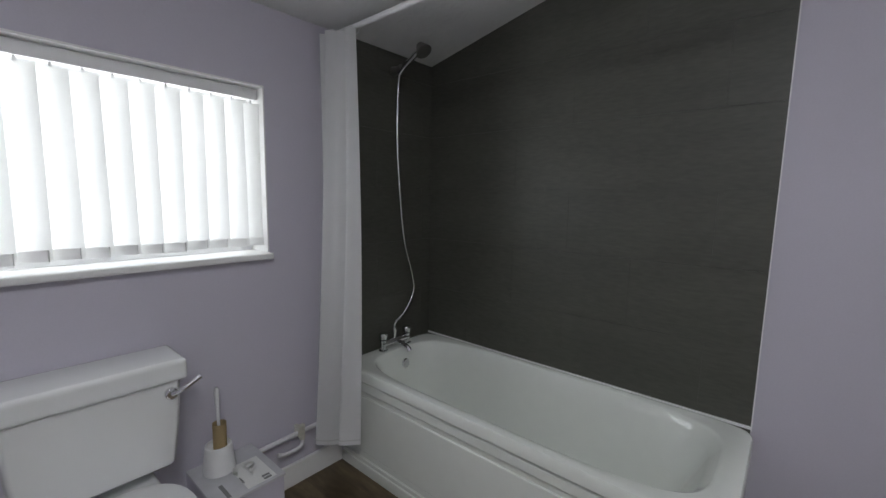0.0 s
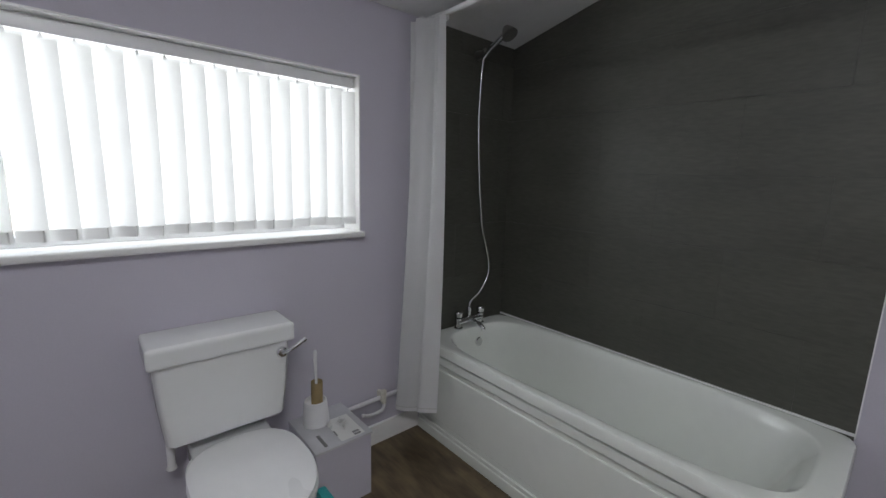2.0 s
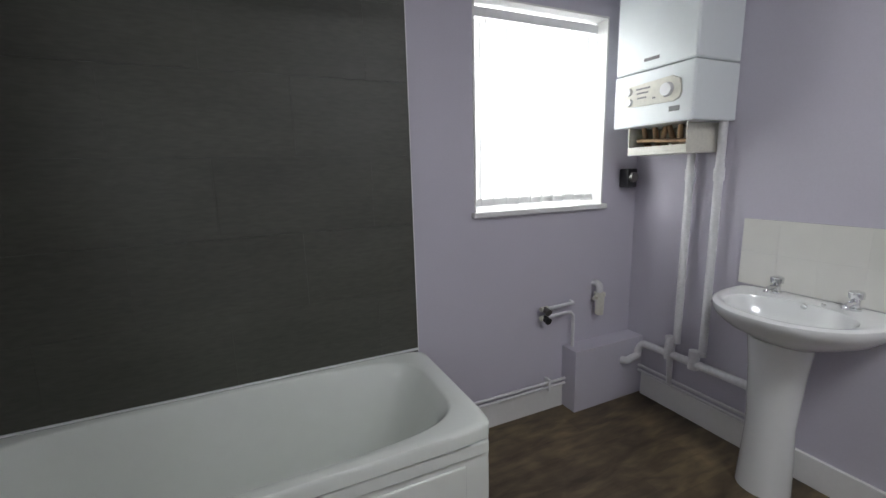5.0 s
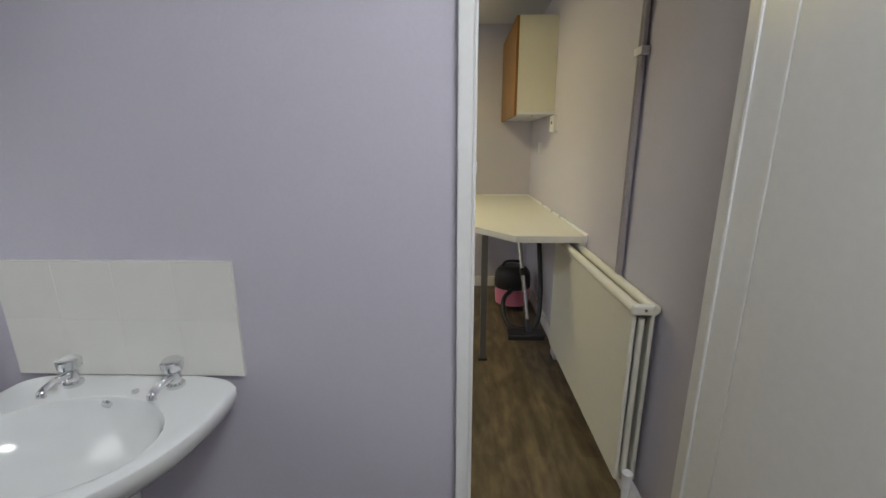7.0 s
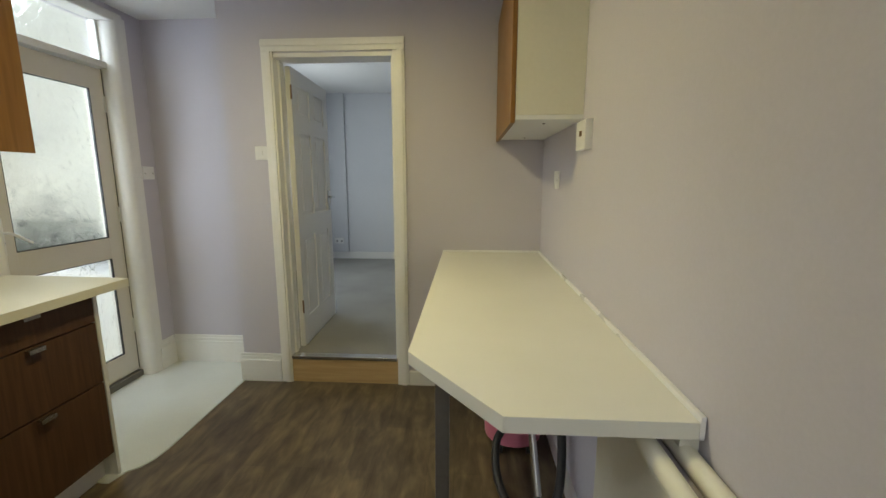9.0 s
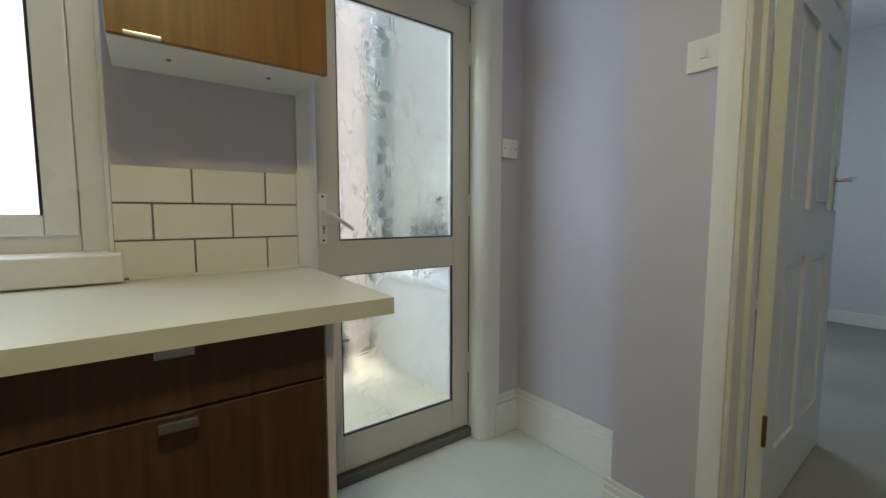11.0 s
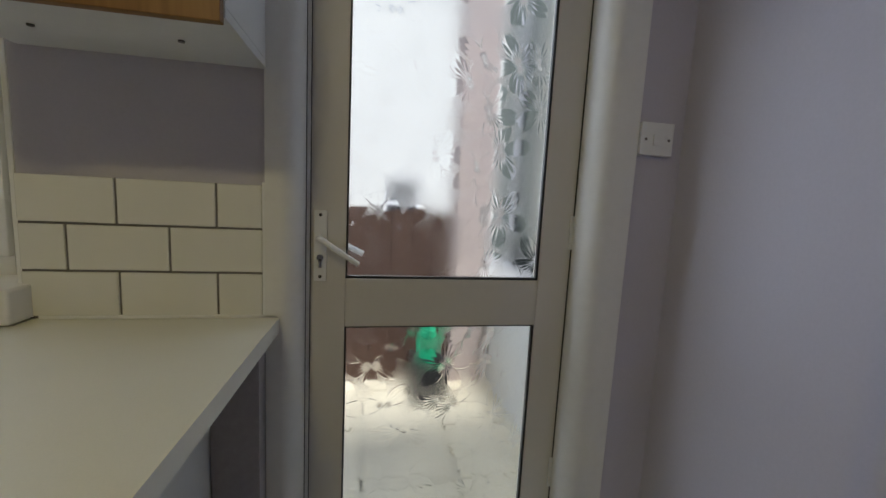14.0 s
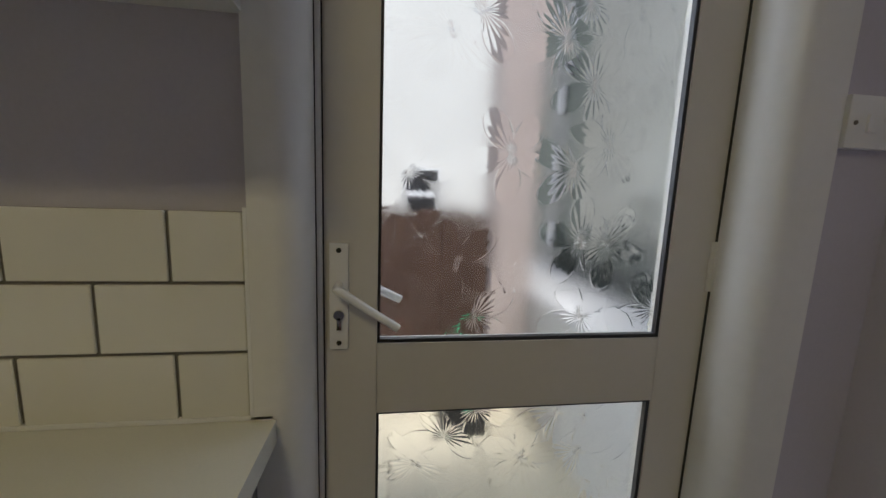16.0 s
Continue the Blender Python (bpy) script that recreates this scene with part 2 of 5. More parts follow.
CREAM = material("cream_panel_paint", (0.72, 0.7, 0.6), 0.4, grain=60, vary=0.03, bump=0.03)
FABRIC = fabric("white_blind_fabric", (0.86, 0.86, 0.85), 0.1)
CURTAIN = fabric("white_curtain_fabric", (0.94, 0.94, 0.94), 0.06)
GLASS, LEAFGLASS = clear_glass(), leaf_glass()
BLACK = material("black_plastic", (0.02, 0.02, 0.022), 0.35, grain=50, vary=0.1, bump=0.02)
PINK = material("pink_plastic", (0.72, 0.22, 0.33), 0.3, grain=40, vary=0.04, bump=0.0)
DARKMETAL = material("grey_painted_steel", (0.18, 0.17, 0.16), 0.4, 0.6)
GREYPIPE = material("grey_plastic_trunking", (0.34, 0.31, 0.32), 0.5)
PIPEPAINT = material("painted_copper_pipe", (0.7, 0.69, 0.7), 0.35)
BOILERWHITE = material("white_enamelled_steel", (0.76, 0.8, 0.8), 0.22, grain=30, vary=0.015, bump=0.0, coat=0.3)
GREYPRINT = material("grey_print", (0.2, 0.2, 0.2), 0.6)
BEIGE = material("pale_beige_plastic", (0.66, 0.64, 0.56), 0.35)
BRASS = material("worn_brass_and_copper", (0.21, 0.135, 0.08), 0.45, 0.8, grain=40, vary=0.4)
CARD = material("brown_cardboard", (0.36, 0.27, 0.14), 0.85, grain=200, vary=0.1)
PAPER = material("white_paper", (0.8, 0.8, 0.78), 0.85, grain=200, vary=0.05, bump=0.2)
MARBLE = material("grey_marbled_vinyl", (0.56, 0.56, 0.58), 0.4, grain=9, vary=0.22, bump=0.0, coarse=4)
TEAL = material("teal_plastic", (0.02, 0.3, 0.3), 0.3)
RENDERED = material("pale_rendered_wall", (0.74, 0.73, 0.68), 0.9, grain=40, vary=0.1, bump=0.4, coarse=1.2)
BRICK = material("red_brown_brick", (0.33, 0.22, 0.15), 0.85, grain=60, vary=0.35, bump=0.4, coarse=8, piece=0.25)
MORTAR = material("pale_mortar", (0.4, 0.37, 0.33), 0.95, grain=150, vary=0.2, bump=0.3)
PAVING = material("pale_paving_slab", (0.68, 0.62, 0.46), 0.9, grain=60, vary=0.2, bump=0.3, coarse=3, piece=0.08)
SOIL = material("grey_concrete_ground", (0.4, 0.39, 0.35), 0.95, grain=20, vary=0.2, bump=0.3)
FENCEWOOD = wood_sheet("brown_stained_timber", (0.055, 0.03, 0.02), (0.1, 0.055, 0.036), "Z", 0.8)
PINKPOST = material("pinkish_plaster_pier", (0.5, 0.42, 0.38), 0.9, grain=30, vary=0.15, bump=0.3)
GREEN = material("green_plastic", (0.02, 0.42, 0.2), 0.4)
WALLGREY = material("grey_green_render", (0.24, 0.27, 0.23), 0.9, grain=30, vary=0.2, bump=0.4, coarse=2)
YELLOWED = material("yellowed_render", (0.6, 0.6, 0.52), 0.9, grain=25, vary=0.22, bump=0.4, coarse=1.6)
MOSS = material("moss_leaf", (0.07, 0.085, 0.07), 0.9, grain=60, vary=0.4, bump=0.2, coarse=6)
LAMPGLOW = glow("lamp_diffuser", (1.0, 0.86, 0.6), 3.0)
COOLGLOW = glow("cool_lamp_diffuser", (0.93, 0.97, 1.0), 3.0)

# ---- building helpers ----
bases = {}


def box(bm, x0, x1, y0, y1, z0, z1, bevel=0.0, seg=2):
    v = [bm.verts.new((x, y, z)) for x in (x0, x1) for y in (y0, y1) for z in (z0, z1)]
    f = [bm.faces.new([v[i] for i in q]) for q in ((0, 1, 3, 2), (4, 6, 7, 5), (0, 4, 5, 1), (2, 3, 7, 6), (0, 2, 6, 4), (1, 5, 7, 3))]
    if bevel:
        edges = list({e for q in f for e in q.edges})
        bmesh.ops.bevel(bm, geom=edges, offset=bevel, segments=seg, affect="EDGES", profile=0.6)
    return bm


def boxed(*spans, bevel=0.0, seg=2):
    bm = bmesh.new()
    for s in spans:
        box(bm, *s, bevel=bevel, seg=seg)
    return bm


def prism(outline, z0, z1, bevel=0.0, axis="z"):
    """An outline of (a, b) corners raised from z0 to z1 along an axis."""
    bm = bmesh.new()
    put = {"z": lambda a, b, c: (a, b, c), "x": lambda a, b, c: (c, a, b), "y": lambda a, b, c: (a, c, b)}[axis]
    low = [bm.verts.new(put(a, b, z0)) for a, b in outline]
    top = [bm.verts.new(put(a, b, z1)) for a, b in outline]
    k = len(outline)
    bm.faces.new(low[::-1])
    bm.faces.new(top)
    for i in range(k):
        bm.faces.new((low[i], low[(i + 1) % k], top[(i + 1) % k], top[i]))
    bmesh.ops.recalc_face_normals(bm, faces=bm.faces)
    if bevel:
        bmesh.ops.bevel(bm, geom=bm.edges[:], offset=bevel, segments=2, affect="EDGES", profile=0.6)
    return bm


def tube(bm, points, r, sides=10, closed=False):
    """A round bar along points; r may be one radius or one for each point."""
    pts = [Vector(p) for p in points]
    radii = r if isinstance(r, (list, tuple)) else [r] * len(pts)
    rings, side = [], None
    for i, p in enumerate(pts):
        if closed:
            d = pts[(i + 1) % len(pts)] - pts[i - 1]
        else:
            d = pts[min(i + 1, len(pts) - 1)] - pts[max(i - 1, 0)]
        d.normalize()
        if side is None:
            side = d.orthogonal().normalized()
        side = (side - d * side.dot(d)).normalized()
        up = d.cross(side)
        rings.append([bm.verts.new(p + radii[i] * (math.cos(a) * side + math.sin(a) * up)) for a in [2 * math.pi * k / sides for k in range(sides)]])
    pairs = list(zip(rings, rings[1:])) + ([(rings[-1], rings[0])] if closed else [])
    for a, b in pairs:
        for k in range(sides):
            bm.faces.new((a[k], a[(k + 1) % sides], b[(k + 1) % sides], b[k]))
    if not closed:
        bm.faces.new(rings[0][::-1])
        bm.faces.new(rings[-1])
    return bm


def tubed(points, r, sides=10, closed=False):
    return tube(bmesh.new(), points, r, sides, closed)


def smooth_line(points, per=8):
    """Points along a soft curve through the given ones."""
    p = [Vector(q) for q in points]
    p = [2 * p[0] - p[1]] + p + [2 * p[-1] - p[-2]]
    out = []
    for i in range(1, len(p) - 2):
        for k in range(per):
            t = k / per
            out.append(0.5 * (2 * p[i] + (p[i + 1] - p[i - 1]) * t + (2 * p[i - 1] - 5 * p[i] + 4 * p[i + 1] - p[i + 2]) * t * t + (3 * p[i] - p[i - 1] - 3 * p[i + 1] + p[i + 2]) * t ** 3))
    return out + [p[-2]]


def loft(rings, cap0=True, cap1=True):
    """A skin over rings of equal numbers of points."""
    bm = bmesh.new()
    vs = [[bm.verts.new(q) for q in ring] for ring in rings]
    k = len(vs[0])
    for a, b in zip(vs, vs[1:]):
        for i in range(k):
            bm.faces.new((a[i], a[(i + 1) % k], b[(i + 1) % k], b[i]))
    if cap0:
        bm.faces.new(vs[0][::-1])
    if cap1:
        bm.faces.new(vs[-1])
    bmesh.ops.recalc_face_normals(bm, faces=bm.faces)
    return bm


def oval(cx, cy, z, rx, ry, n=40, power=2.0):
    out = []
    for i in range(n):
        a = 2 * math.pi * i / n
        c, s = math.cos(a), math.sin(a)
        out.append((cx + rx * math.copysign(abs(c) ** (2 / power), c), cy + ry * math.copysign(abs(s) ** (2 / power), s), z))
    return out


def lathe(cx, cy, profile, n=24):
    return loft([[(cx + r * math.cos(2 * math.pi * i / n), cy + r * math.sin(2 * math.pi * i / n), z) for i in range(n)] for r, z in profile])


def weighted_normals(me, limit=50):
    """Normals weighted by face area, so that bevelled boxes keep flat faces and soft edges."""
    cosine = math.cos(radians(limit))
    faces = [[] for _ in me.vertices]
    flat = [(p.normal.copy(), p.area) for p in me.polygons]
    for p in me.polygons:
        for v in p.vertices:
            faces[v].append(p.index)
    out = [None] * len(me.loops)
    for p in me.polygons:
        own = flat[p.index][0]
        for li in p.loop_indices:
            total = Vector((0, 0, 0))
            for f in faces[me.loops[li].vertex_index]:
                nrm, area = flat[f]
                if nrm.dot(own) > cosine:
                    total += nrm * area
            out[li] = total.normalized() if total.length > 0 else own
    me.normals_split_custom_set(out)


def mesh_of(name, bm, mat, soft):
    me = bpy.data.meshes.new(name)
    bm.to_mesh(me)
    bm.free()
    me.materials.append(mat)
    if soft:
        for p in me.polygons:
            p.use_smooth = True
        weighted_normals(me)
    return me


def thing(name, base, label, category, group="", kind=""):
    """An empty at the thing's base that holds its parts."""
    ob = new(name)
    ob.location = base
    ob.empty_display_size = 0.05
    bases[ob.name] = Vector(base)
    return tagged(ob, label, category, group, kind)


def part(name, bm, mat, parent, label="", soft=True):
    base = bases[parent.name]
    bmesh.ops.translate(bm, verts=bm.verts[:], vec=-base)
    ob = new(name, mesh_of(name, bm, mat, soft))
    ob.parent = parent
    bases[ob.name] = base
    if label:
        ob["label"] = label
    return ob


def solid(name, bm, mat, label, category, group="", kind="", soft=True, base=(0, 0, 0)):
    """A thing of one mesh."""
    bmesh.ops.translate(bm, verts=bm.verts[:], vec=-Vector(base))
    ob = new(name, mesh_of(name, bm, mat, soft))
    ob.location = base
    bases[ob.name] = Vector(base)
    return tagged(ob, label, category, group, kind)


def setting(name, bm, mat, label, category, soft=False):
    return solid(name, bm, mat, label, category, kind="structure", soft=soft)

# ---- large structure: bathroom ----
SLOPE = 0.235


def roof_z(x):
    return 2.172 + SLOPE * x


setting("floor_1", boxed((-0.25, 6.6, -2.95, 0.4, -0.12, 0.0)), VINYL, "dark brown wood-look vinyl floor", "floor")
setting("wall_west", boxed((-0.25, 0, -2.75, -2.5, 0, 3.2), (-0.25, 0, -1.05, 0.25, 0, 3.2), (-0.25, 0, -2.5, -1.05, 0, 1.13), (-0.25, 0, -2.5, -1.05, 1.847, 3.2)), LILAC, "lilac painted bathroom wall with a long window", "wall")
setting("wall_north", boxed((0, 2.02, 0, 0.25, 0, 3.2), (2.84, 3.66, 0, 0.25, 0, 3.2), (2.02, 2.84, 0, 0.25, 0, 1.16), (2.02, 2.84, 0, 0.25, 2.155, 3.2)), LILAC, "lilac painted bathroom wall behind the bath", "wall")
setting("wall_south", boxed((-0.25, 3.25, -2.95, -2.75, 0, 3.2)), LILAC, "lilac painted plain bathroom wall", "wall")
setting("wall_middle", boxed((3.11, 3.66, -1.785, 0, 0, 3.2), (3.11, 3.25, -2.75, -2.45, 0, 3.2), (3.11, 3.66, -2.45, -1.785, 2.04, 3.2)), LILAC, "thick lilac wall between bathroom and kitchen", "wall")
setting("ceiling_1", prism([(-0.25, roof_z(-0.25)), (3.11, roof_z(3.11)), (3.11, roof_z(3.11) + 0.15), (-0.25, roof_z(-0.25) + 0.15)], -2.95, 0.25, axis="y"), CEILING, "sloping white textured bathroom ceiling", "ceiling")

# ---- large structure: kitchen and the room beyond ----
YN, YS, XE, XA, HK = 0.227, -2.46, 6.2, 6.47, 2.44
setting("wall_kitchen_north", boxed((3.66, 3.9, YN, 0.45, 0, 2.6), (3.9, 4.868, YN, 0.45, 0, 1.0), (3.9, 4.868, YN, 0.45, 2.36, 2.6), (4.868, 5.41, YN, 0.45, 0, 2.6), (5.41, 6.3, YN, 0.45, 2.385, 2.6), (6.3, 6.62, YN, 0.45, 0, 2.6)), LILAC, "lilac painted kitchen wall with window and back door", "wall")
setting("wall_kitchen_south", boxed((3.25, 6.35, YS - 0.2, YS, 0, 2.6)), LILAC, "lilac painted kitchen wall above the breakfast bar", "wall")
setting("wall_kitchen_east", boxed((XE, 6.34, YS, -1.56, 0, 2.6), (XE, 6.34, -0.785, -0.47, 0, 2.6), (XE, 6.34, -1.56, -0.785, 2.135, 2.6), (6.34, XA, -0.62, -0.47, 0, 2.6)), LILAC, "lilac painted kitchen wall with inner doorway", "wall")
setting("wall_alcove", boxed((XA, 6.62, -0.62, YN, 0, 2.6)), LILAC, "lilac painted back wall of the door alcove", "wall")
setting("ceiling_2", boxed((3.66, XA, YS, YN, HK, HK + 0.12)), SMOOTHCEIL, "flat white kitchen ceiling", "ceiling")
setting("ceiling_3", boxed((3.25, 3.66, YS, -1.785, 2.04, 2.1)), SMOOTHCEIL, "low white ceiling of the passage", "ceiling")
setting("lino_mat", prism([(5.19, 0.327), (6.3, 0.327), (6.3, YN), (XA, YN), (XA, -0.47), (5.44, -0.47), (5.36, -0.458), (5.3, -0.43), (5.268, -0.39), (5.19, -0.37)], 0.0, 0.006), LINO, "pale grey lino in front of the back door", "floor covering")
setting("floor_2", boxed((6.34, 9.9, -3.2, -0.62, 0.04, 0.185), (6.62, 9.9, -0.62, 0.44, 0.04, 0.185), (6.245, 6.34, -1.535, -0.81, 0.166, 0.185)), CARPET, "grey carpet of the room beyond", "floor")
setting("wall_beyond_east", boxed((9.72, 9.9, -3.2, 0.44, 0.185, 2.7)), material("pale_blue_grey_paint", (0.62, 0.63, 0.66), 0.8, vary=0.04), "pale painted wall of the room beyond", "wall")
BEYOND = bpy.data.materials["pale_blue_grey_paint"]
setting("wall_beyond_north", boxed((6.62, 7.4, 0.26, 0.44, 0.185, 2.7), (8.8, 9.72, 0.26, 0.44, 0.185, 2.7), (7.4, 8.8, 0.26, 0.44, 0.185, 1.0), (7.4, 8.8, 0.26, 0.44, 2.2, 2.7), (6.62, 6.72, -0.4, 0.26, 0.185, 2.7)), BEYOND, "pale painted window wall of the room beyond", "wall")
setting("wall_beyond_south", boxed((6.34, 9.72, -3.2, -3.0, 0.185, 2.7), (6.34, 6.44, -3.0, YS, 0.185, 2.7)), BEYOND, "pale painted side wall of the room beyond", "wall")
setting("ceiling_4", boxed((6.34, 9.9, -3.2, -0.62, 2.6, 2.72), (6.62, 9.9, -0.62, 0.44, 2.6, 2.72)), SMOOTHCEIL, "white ceiling of the room beyond", "ceiling")


def skirting(name, spans, label):
    bm = bmesh.new()
    for s in spans:
        box(bm, *s, bevel=0.004)
    return setting(name, bm, WHITE, label, "skirting board", soft=True)


def moulded(x0, x1, y0, y1, high, face):
    """A skirting board with a plain foot and a thinner moulded top."""
    dx0, dx1, dy0, dy1 = {"-x": (0.008, 0, 0, 0), "+x": (0, -0.008, 0, 0), "-y": (0, 0, 0.008, 0), "+y": (0, 0, 0, -0.008)}[face]
    return [(x0, x1, y0, y1, 0.0, high * 0.78), (x0 + dx0, x1 + dx1, y0 + dy0, y1 + dy1, high * 0.78, high * 0.9), (x0 + 1.4 * dx0, x1 + 1.4 * dx1, y0 + 1.4 * dy0, y1 + 1.4 * dy1, high * 0.9, high)]


skirting("baseboard_1", [(0, 0.018, -1.16, -0.69, 0, 0.11), (0, 0.018, -2.75, -1.42, 0, 0.11)], "white painted skirting board behind the toilet")
skirting("baseboard_2", [(1.72, 2.58, -0.018, 0, 0, 0.13)], "white painted skirting board under the small window")
skirting("baseboard_3", [(3.092, 3.11, -1.72, -0.13, 0, 0.135)], "white painted skirting board behind the basin")
skirting("baseboard_4", [(3.26, 6.2, YS, YS + 0.018, 0, 0.1)], "white painted skirting board behind the radiator")
skirting("baseboard_5", [(XE - 0.018, XE, YS + 0.018, -1.62, 0, 0.1)], "white painted skirting board below the breakfast bar")
skirting("baseboard_6", moulded(XE - 0.02, XE, -0.735, -0.45, 0.2, "-x") + moulded(XE, XA, -0.47, -0.45, 0.2, "+y"), "tall moulded white skirting board")
skirting("baseboard_7", moulded(XA - 0.02, XA, -0.45, YN, 0.215, "-x") + moulded(6.3, XA - 0.02, YN - 0.02, YN, 0.215, "-y"), "tall moulded white skirting board in the alcove")
skirting("baseboard_8", [(9.7, 9.72, -3.0, 0.26, 0.185, 0.29)], "white skirting board of the room beyond")

# ---- bathroom: windows and blinds ----


def framed_window(name, label, axis, a0, a1, z0, z1, depth, bars_a=(), bars_z=(), thick=0.05, deep=0.06, glass=None):
    """A plastic window: outer frame, bars and panes. axis x: it lies in a plane of constant x."""
    def put(bm, p0, p1, q0, q1, d0, d1, bevel=0.004):
        return box(bm, d0, d1, p0, p1, q0, q1, bevel=bevel) if axis == "x" else box(bm, p0, p1, d0, d1, q0, q1, bevel=bevel)
    base = (depth, a0, z0) if axis == "x" else (a0, depth, z0)
    w = thing(name, base, label, "window", kind="structure")
    bm = bmesh.new()
    put(bm, a0, a0 + thick, z0, z1, depth, depth + deep)
    put(bm, a1 - thick, a1, z0, z1, depth, depth + deep)
    put(bm, a0 + thick, a1 - thick, z0, z0 + thick, depth, depth + deep)
    put(bm, a0 + thick, a1 - thick, z1 - thick, z1, depth, depth + deep)
    part("window_frame", bm, UPVC, w)
    for b in bars_a:
        part("mullion", put(bmesh.new(), b - 0.035, b + 0.035, z0 + thick, z1 - thick, depth + 0.003, depth + deep - 0.003), UPVC, w)
    for b in bars_z:
        part("transom", put(bmesh.new(), a0 + thick, a1 - thick, b - 0.045, b + 0.045, depth - 0.004, depth + deep - 0.004), UPVC, w)
    cols = [a0 + thick] + list(bars_a) + [a1 - thick]
    rows = [z0 + thick] + list(bars_z) + [z1 - thick]
    for c0, c1 in zip(cols, cols[1:]):
        for r0, r1 in zip(rows, rows[1:]):
            p = part("pane", put(bmesh.new(), c0, c1, r0, r1, depth + deep * 0.5 - 0.003, depth + deep * 0.5 + 0.003, 0), glass or GLASS, w, "clear glass pane")
            p.visible_shadow = False
    return w


framed_window("window_1", "long white plastic window behind vertical blinds", "x", -2.5, -1.05, 1.13, 1.847, -0.21, bars_a=(-1.775,))
framed_window("window_2", "white plastic window over the pipework with vertical blinds", "y", 2.02, 2.84, 1.16, 2.155, 0.15, bars_z=(1.71,))


def sill(name, spans, label):
    bm = bmesh.new()
    for s in spans:
        box(bm, *s, bevel=0.008, seg=3)
    return setting(name, bm, WHITE, label, "window sill", soft=True)


sill("window_sill_1", [(-0.15, 0.035, -2.54, -1.04, 1.122, 1.148)], "white painted window board below the long blind")
sill("window_sill_2", [(2.0, 2.86, -0.03, 0.15, 1.15, 1.178)], "white painted window board of the small window")


def reveal(name, spans, label):
    return setting(name, boxed(*spans, bevel=0.002), WHITE, label, "window reveal", soft=True)


reveal("trim_1", [(-0.15, 0.004, -1.054, -1.047, 1.148, 1.85), (-0.15, 0.004, -2.5, -1.05, 1.843, 1.851)], "white painted reveal of the long window")
reveal("trim_2", [(2.833, 2.844, -0.004, 0.15, 1.178, 2.157), (2.016, 2.027, -0.004, 0.15, 1.178, 2.157), (2.016, 2.844, -0.004, 0.15, 2.149, 2.159)], "white painted reveal of the small window")


def vertical_blind(axis, a0, a1, z0, z1, depth, count, label, turn):
    base = (depth, a0, z0) if axis == "x" else (a0, depth, z0)
    w = thing("vertical_blind", base, label, "blind")
    rail = (depth - 0.02, depth + 0.02, a0, a1, z1, z1 + 0.044) if axis == "x" else (a0, a1, depth - 0.02, depth + 0.02, z1, z1 + 0.044)
    part("head_rail", boxed(rail, bevel=0.004), UPVC, w)
    step = (a1 - a0 - 0.04) / (count - 1)
    rng = random.Random(count)
    for i in range(count):
        c = a0 + 0.02 + step * i
        ang = turn + rng.uniform(-0.07, 0.07)
        low, width = z0 + rng.uniform(-0.004, 0.004), 0.089
        rings = []
        for z in (low, low + (z1 - low) * 0.5, z1 - 0.015):
            line = []
            for k in range(9):
                u = (k / 8 - 0.5) * width
                v = 0.008 * (1 - (2 * u / width) ** 2)
                sway = 0.003 * math.sin(3 * z + i)
                line.append((c + u * math.cos(ang) - v * math.sin(ang) + sway, depth + u * math.sin(ang) + v * math.cos(ang), z))
            rings.append(line)
        bm = bmesh.new()
        vs = [[bm.verts.new((q[1], q[0], q[2]) if axis == "x" else q) for q in r] for r in rings]
        for r0, r1 in zip(vs, vs[1:]):
            for k in range(8):
                bm.faces.new((r0[k], r0[k + 1], r1[k + 1], r1[k]))
        bmesh.ops.solidify(bm, geom=bm.faces[:], thickness=0.0007)
        slat = part("slat", bm, FABRIC, w)
        hem = bmesh.new()
        e = 0.036
        p0 = (c - e * math.cos(ang), depth - e * math.sin(ang))
        p1 = (c + e * math.cos(ang), depth + e * math.sin(ang))
        pts = [(p0[0], p0[1]), (p1[0], p1[1])]
        nx, ny = -math.sin(ang), math.cos(ang)
        outline = [(pts[0][0] - 0.002 * nx, pts[0][1] - 0.002 * ny), (pts[1][0] - 0.002 * nx, pts[1][1] - 0.002 * ny), (pts[1][0] + 0.011 * nx, pts[1][1] + 0.011 * ny), (pts[0][0] + 0.011 * nx, pts[0][1] + 0.011 * ny)]
        if axis == "x":
            outline = [(b, a) for a, b in outline]
        part("weight", prism(outline, low - 0.002, low + 0.034), FABRIC, slat, "white plastic weight in the hem")
        hook = (depth, c) if axis == "x" else (c, depth)
        part("hanger", boxed((hook[0] - 0.004, hook[0] + 0.004, hook[1] - 0.004, hook[1] + 0.004, z1 - 0.02, z1 + 0.002)), UPVC, slat)
    return w


vertical_blind("x", -2.49, -1.06, 1.178, 1.795, -0.055, 19, "white vertical slat blind, half open, above the toilet", 0.5)
vertical_blind("y", 2.035, 2.825, 1.2, 2.09, 0.075, 11, "white vertical slat blind in the small bright window", -0.3)

